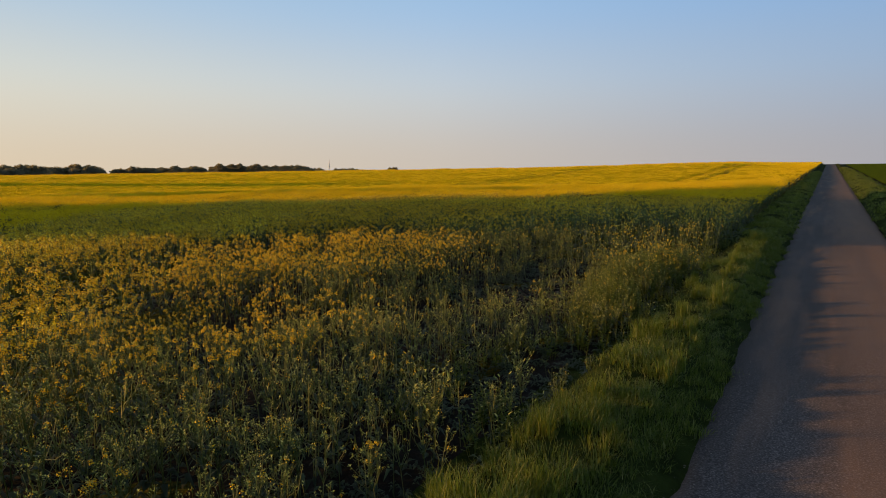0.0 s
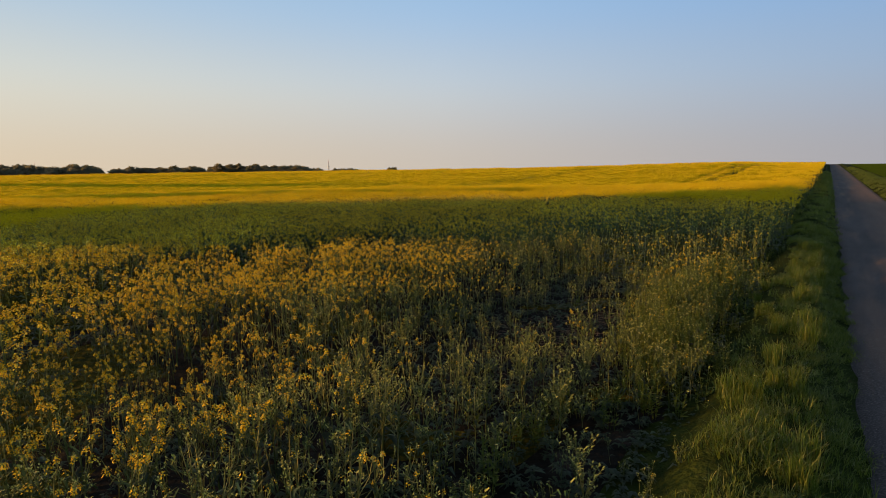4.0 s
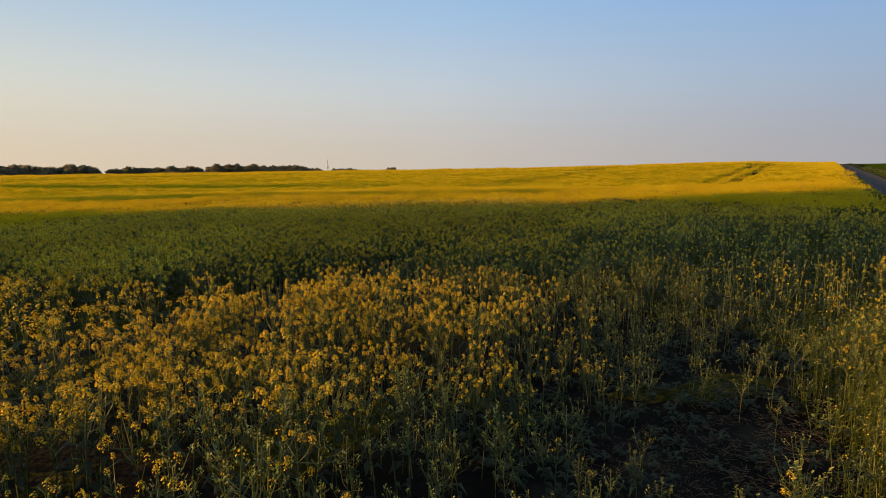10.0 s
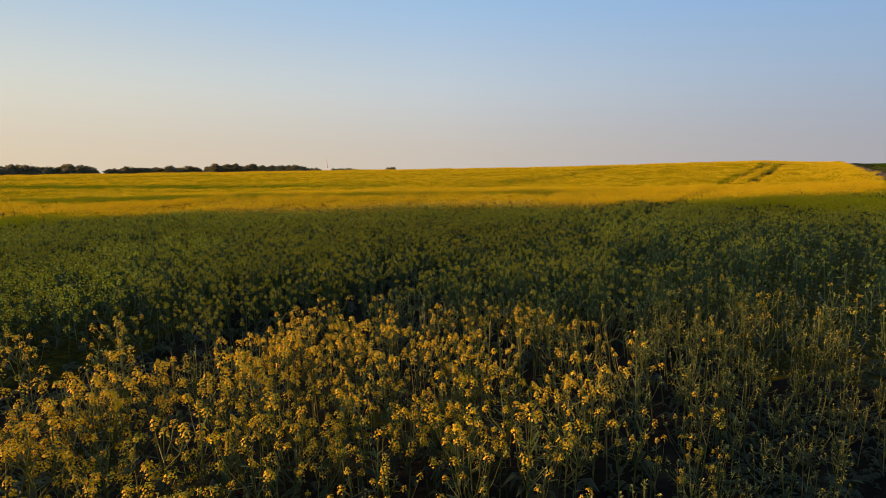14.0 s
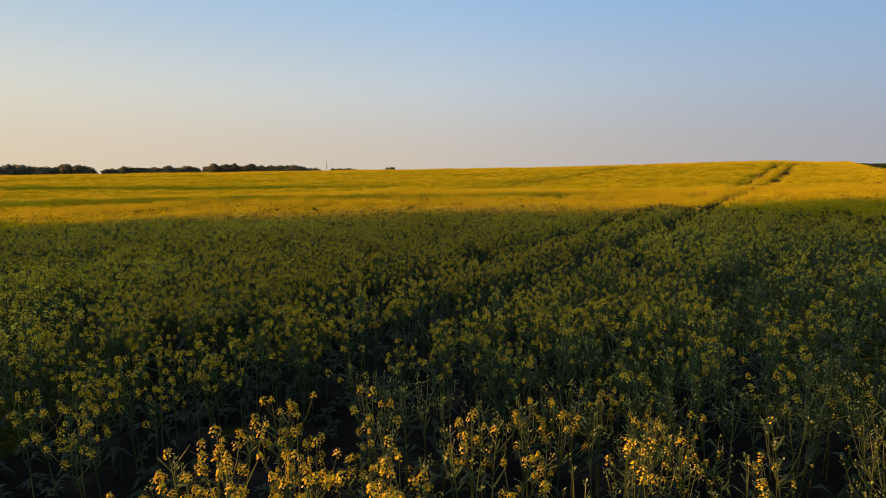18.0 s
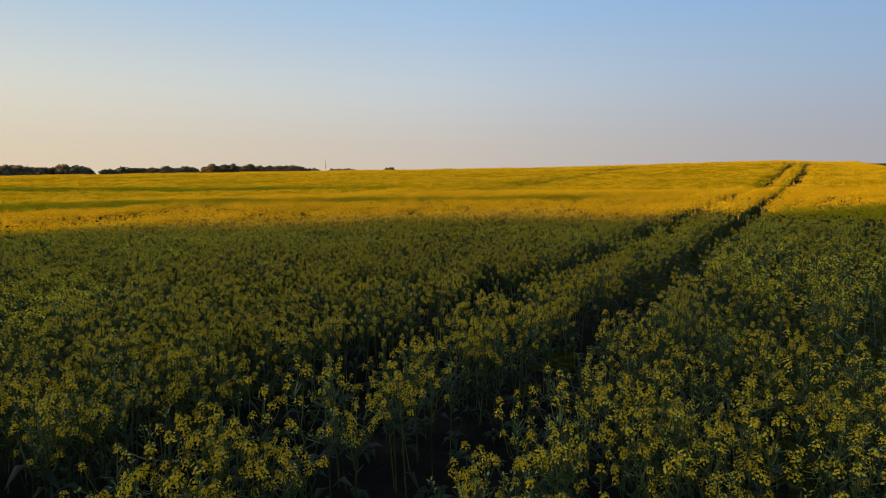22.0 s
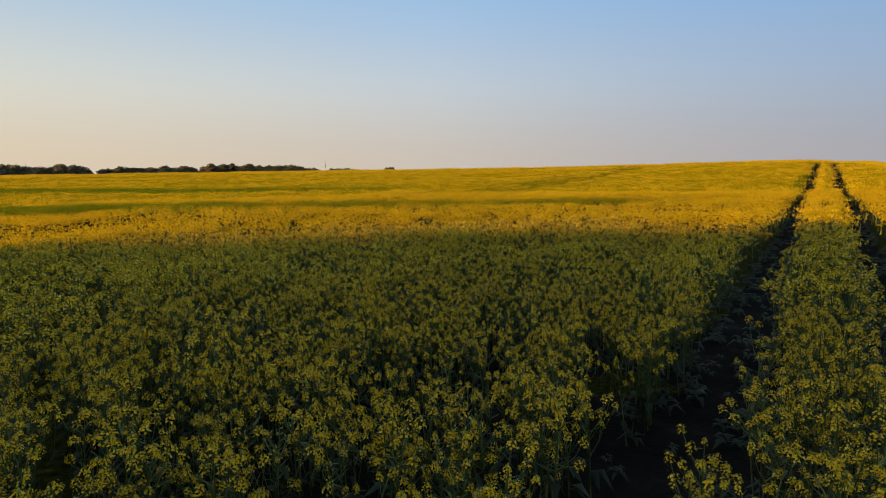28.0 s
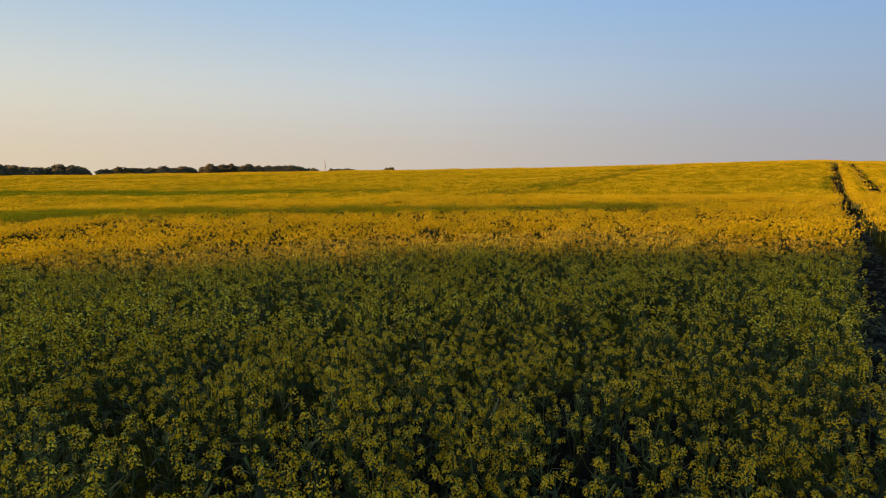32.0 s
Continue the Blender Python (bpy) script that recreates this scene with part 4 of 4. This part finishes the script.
# a lush stand of them on the edge, past the bare patch, lower towards its rim
for n, px, py, wx, wy in ((420, -5.1, 15.4, 0.42, 1.2), (440, -5.05, 17.7, 0.42, 1.0), (220, -4.7, 13.6, 0.34, 0.7)):
    x, y = px + rng.normal(0, wx, n), py + rng.normal(0, wy, n)
    rim = np.exp(-0.5 * (((x - px) / wx) ** 2 + ((y - py) / wy) ** 2))
    for low, part_of in ((0.34, rim < 0.3), (0.48, (rim >= 0.3) & (rim < 0.6)), (0.60, rim >= 0.6)):
        herb_stand(tall_herbs, x[part_of], y[part_of], low, low + 0.38)
bag.done("herbs", [HERB, BUD], "light green mixed herbs along the crop's edge", "weeds")

# leafy litter and volunteer leaves on the floor of the tractor tracks
bag = Bag()
n = 1400
x = rng.choice(np.array(TRACKS[:2]), n) + rng.choice([-0.42, 0.42], n) + rng.normal(0, 0.2, n)
y = rng.uniform(8, 60, n)
turn = rng.uniform(0, 6.28, n)
bag.put(rosettes[0], np.stack([x, y, gz(x, y)], -1), turn, rng.uniform(0.4, 1.2, n))
bag.done("track_leaves", [LEAF], "flattened dark leaves on the floor of the tractor tracks", "leaves")


def straw_pattern():
    s = Shape()
    for i in range(7):
        a = rnd.uniform(0, 6.3)
        c = Vector((rnd.uniform(-0.1, 0.1), rnd.uniform(-0.1, 0.1), rnd.uniform(0.005, 0.05)))
        d = Vector((math.cos(a), math.sin(a), rnd.uniform(-0.15, 0.15))) * rnd.uniform(0.012, 0.05)
        s.rod(c - d, c + d, 0.0022, 0.0015, 0, 3)
    return s.get()


straws = [straw_pattern() for _ in range(4)]
bag = Bag()
n = 300
x, y = rng.normal(-6.6, 0.5, n), rng.normal(14.4, 1.1, n)
for i, p in enumerate(straws):
    m = np.arange(n) % 4 == i
    bag.put(p, np.stack([x[m], y[m], gz(x[m], y[m]) + 0.015], -1), rng.uniform(0, 6.28, m.sum()), rng.uniform(0.8, 1.4, m.sum()))
bag.done("straw_litter", [STRAW], "pale dry straw litter on a bare soil patch", "straw")


def pebble():
    s = Shape()
    ring = [Vector((math.cos(i * 1.047) * rnd.uniform(0.8, 1.1), math.sin(i * 1.047) * rnd.uniform(0.6, 0.9), rnd.uniform(-0.1, 0.1))) for i in range(6)]
    s.add(ring + [Vector((0.1, 0, 0.6)), Vector((0, 0, -0.4))], [(i, (i + 1) % 6, 6) for i in range(6)] + [((i + 1) % 6, i, 7) for i in range(6)], 0)
    return s.get()


pebbles = [pebble() for _ in range(5)]
bag = Bag()
n = 5200
u = np.where(rng.random(n) < 0.6, np.abs(rng.normal(0, 0.16, n)), rng.random(n))
x, y = ROAD_L + 0.02 + (ROAD_R - ROAD_L) * np.clip(u, 0, 0.97), 4 + 36 * rng.random(n) ** 1.7
f = (x - ROAD_L) / (ROAD_R - ROAD_L)
z = gz(x, y) + 0.05 * (1 - (2 * f - 1) ** 2) - 0.02 * np.exp(-((f - 0.25) / 0.1) ** 2) - 0.02 * np.exp(-((f - 0.75) / 0.1) ** 2) + 0.002
for i, p in enumerate(pebbles):
    m = np.arange(n) % 5 == i
    bag.put(p, np.stack([x[m], y[m], z[m]], -1), rng.uniform(0, 6.28, m.sum()), 0.003 + 0.009 * rng.random(m.sum()) ** 3)
bag.done("gravel", [STONE], "loose grey chippings scattered over the lane", "gravel")


def weed_kind(height, branches):
    """A bushy flowering weed: a stem and branches set with small leaves and pale buds."""
    root = tagged(new("tall_weed"), "bushy light green weed with small pale buds", "weed", "tall weeds at the crop's edge")
    stem = Shape()
    stem.rod((0, 0, 0), (0.02, 0.01, height * 0.9), 0.007, 0.003, 0, 5)
    part("stem", stem, STEM, root)
    for i in range(branches):
        a = i * 2.4
        h0 = height * rnd.uniform(0.15, 0.7)
        reach = rnd.uniform(0.08, 0.2)
        base, end = Vector((0.01, 0.005, h0)), Vector((math.cos(a) * reach, math.sin(a) * reach, min(height, h0 + rnd.uniform(0.22, 0.42))))
        br = Shape()
        br.rod(base, end, 0.003, 0.0015, 0, 3)
        for k in range(16):
            p = base.lerp(end, 0.2 + 0.8 * k / 15)
            b = rnd.uniform(0, 6.3)
            d = Vector((math.cos(b), math.sin(b), 0.5))
            br.quad(p + d * 0.014, d * 0.014, Vector((-d.y, d.x, 0.2)) * 0.006, 0 if k < 11 else 1, 0.003)
        v, t, m = br.get()
        child = new("branch", mesh_from("branch", v, t, m, [STEM, BUD]))
        child.parent = root
    return root


weeds = [weed_kind(0.92, 22), weed_kind(0.75, 16), weed_kind(0.6, 13)]
weed_spots = [(-4.75, 7.75, 1.05), (-5.3, 10.6, 1.0), (-4.9, 12.8, 1.0), (-5.6, 16.8, 1.1), (-5.2, 18.2, 1.0), (-6.1, 11.9, 0.95), (-5.0, 15.4, 1.0), (-8.4, 13.1, 0.9), (-4.6, 9.4, 0.8)]
weed_spots += [(-5.3 + rnd.gauss(0, 0.55), rnd.uniform(9, 21.5), rnd.uniform(0.55, 0.95)) for _ in range(30)]
for i, (px, py, k) in enumerate(weed_spots):
    m = pose(px, py, float(gz(px, py)), 0, 0, 70 * i) @ Matrix.Scale(k, 4)
    if i < 3:
        weeds[i].matrix_basis = m
    else:
        c = copy_thing(weeds[i % 3], m)
        c.matrix_basis = m


def tuft_kind():
    """A clump of long grass with its seed stalks."""
    root = tagged(new("grass_tuft"), "tall tuft of long green grass on the verge", "grass tuft", "grass tufts")
    for i in range(3):
        v, t, m = blade_pattern(46, 0.10, 0.44, 0.005)
        child = new("foliage", mesh_from("foliage", v, t, m, [GRASS]))
        child.parent = root
        child.matrix_basis = pose(0.06 * math.cos(i * 2.1), 0.06 * math.sin(i * 2.1), 0, 0, 0, 120 * i)
    return root


tuft_things = [tuft_kind() for _ in range(4)]
for i in range(44):
    px, py = rnd.uniform(-4.1, -3.1), 5.0 + 20 * rnd.random() ** 1.3
    m = pose(px, py, float(gz(px, py) + bank(np.array(px), np.array(py))) - 0.02, 0, 0, rnd.uniform(0, 360)) @ Matrix.Scale(rnd.uniform(0.5, 0.85), 4)
    if i < 4:
        tuft_things[i].matrix_basis = m
    else:
        c = copy_thing(tuft_things[i % 4], m)
        c.matrix_basis = m
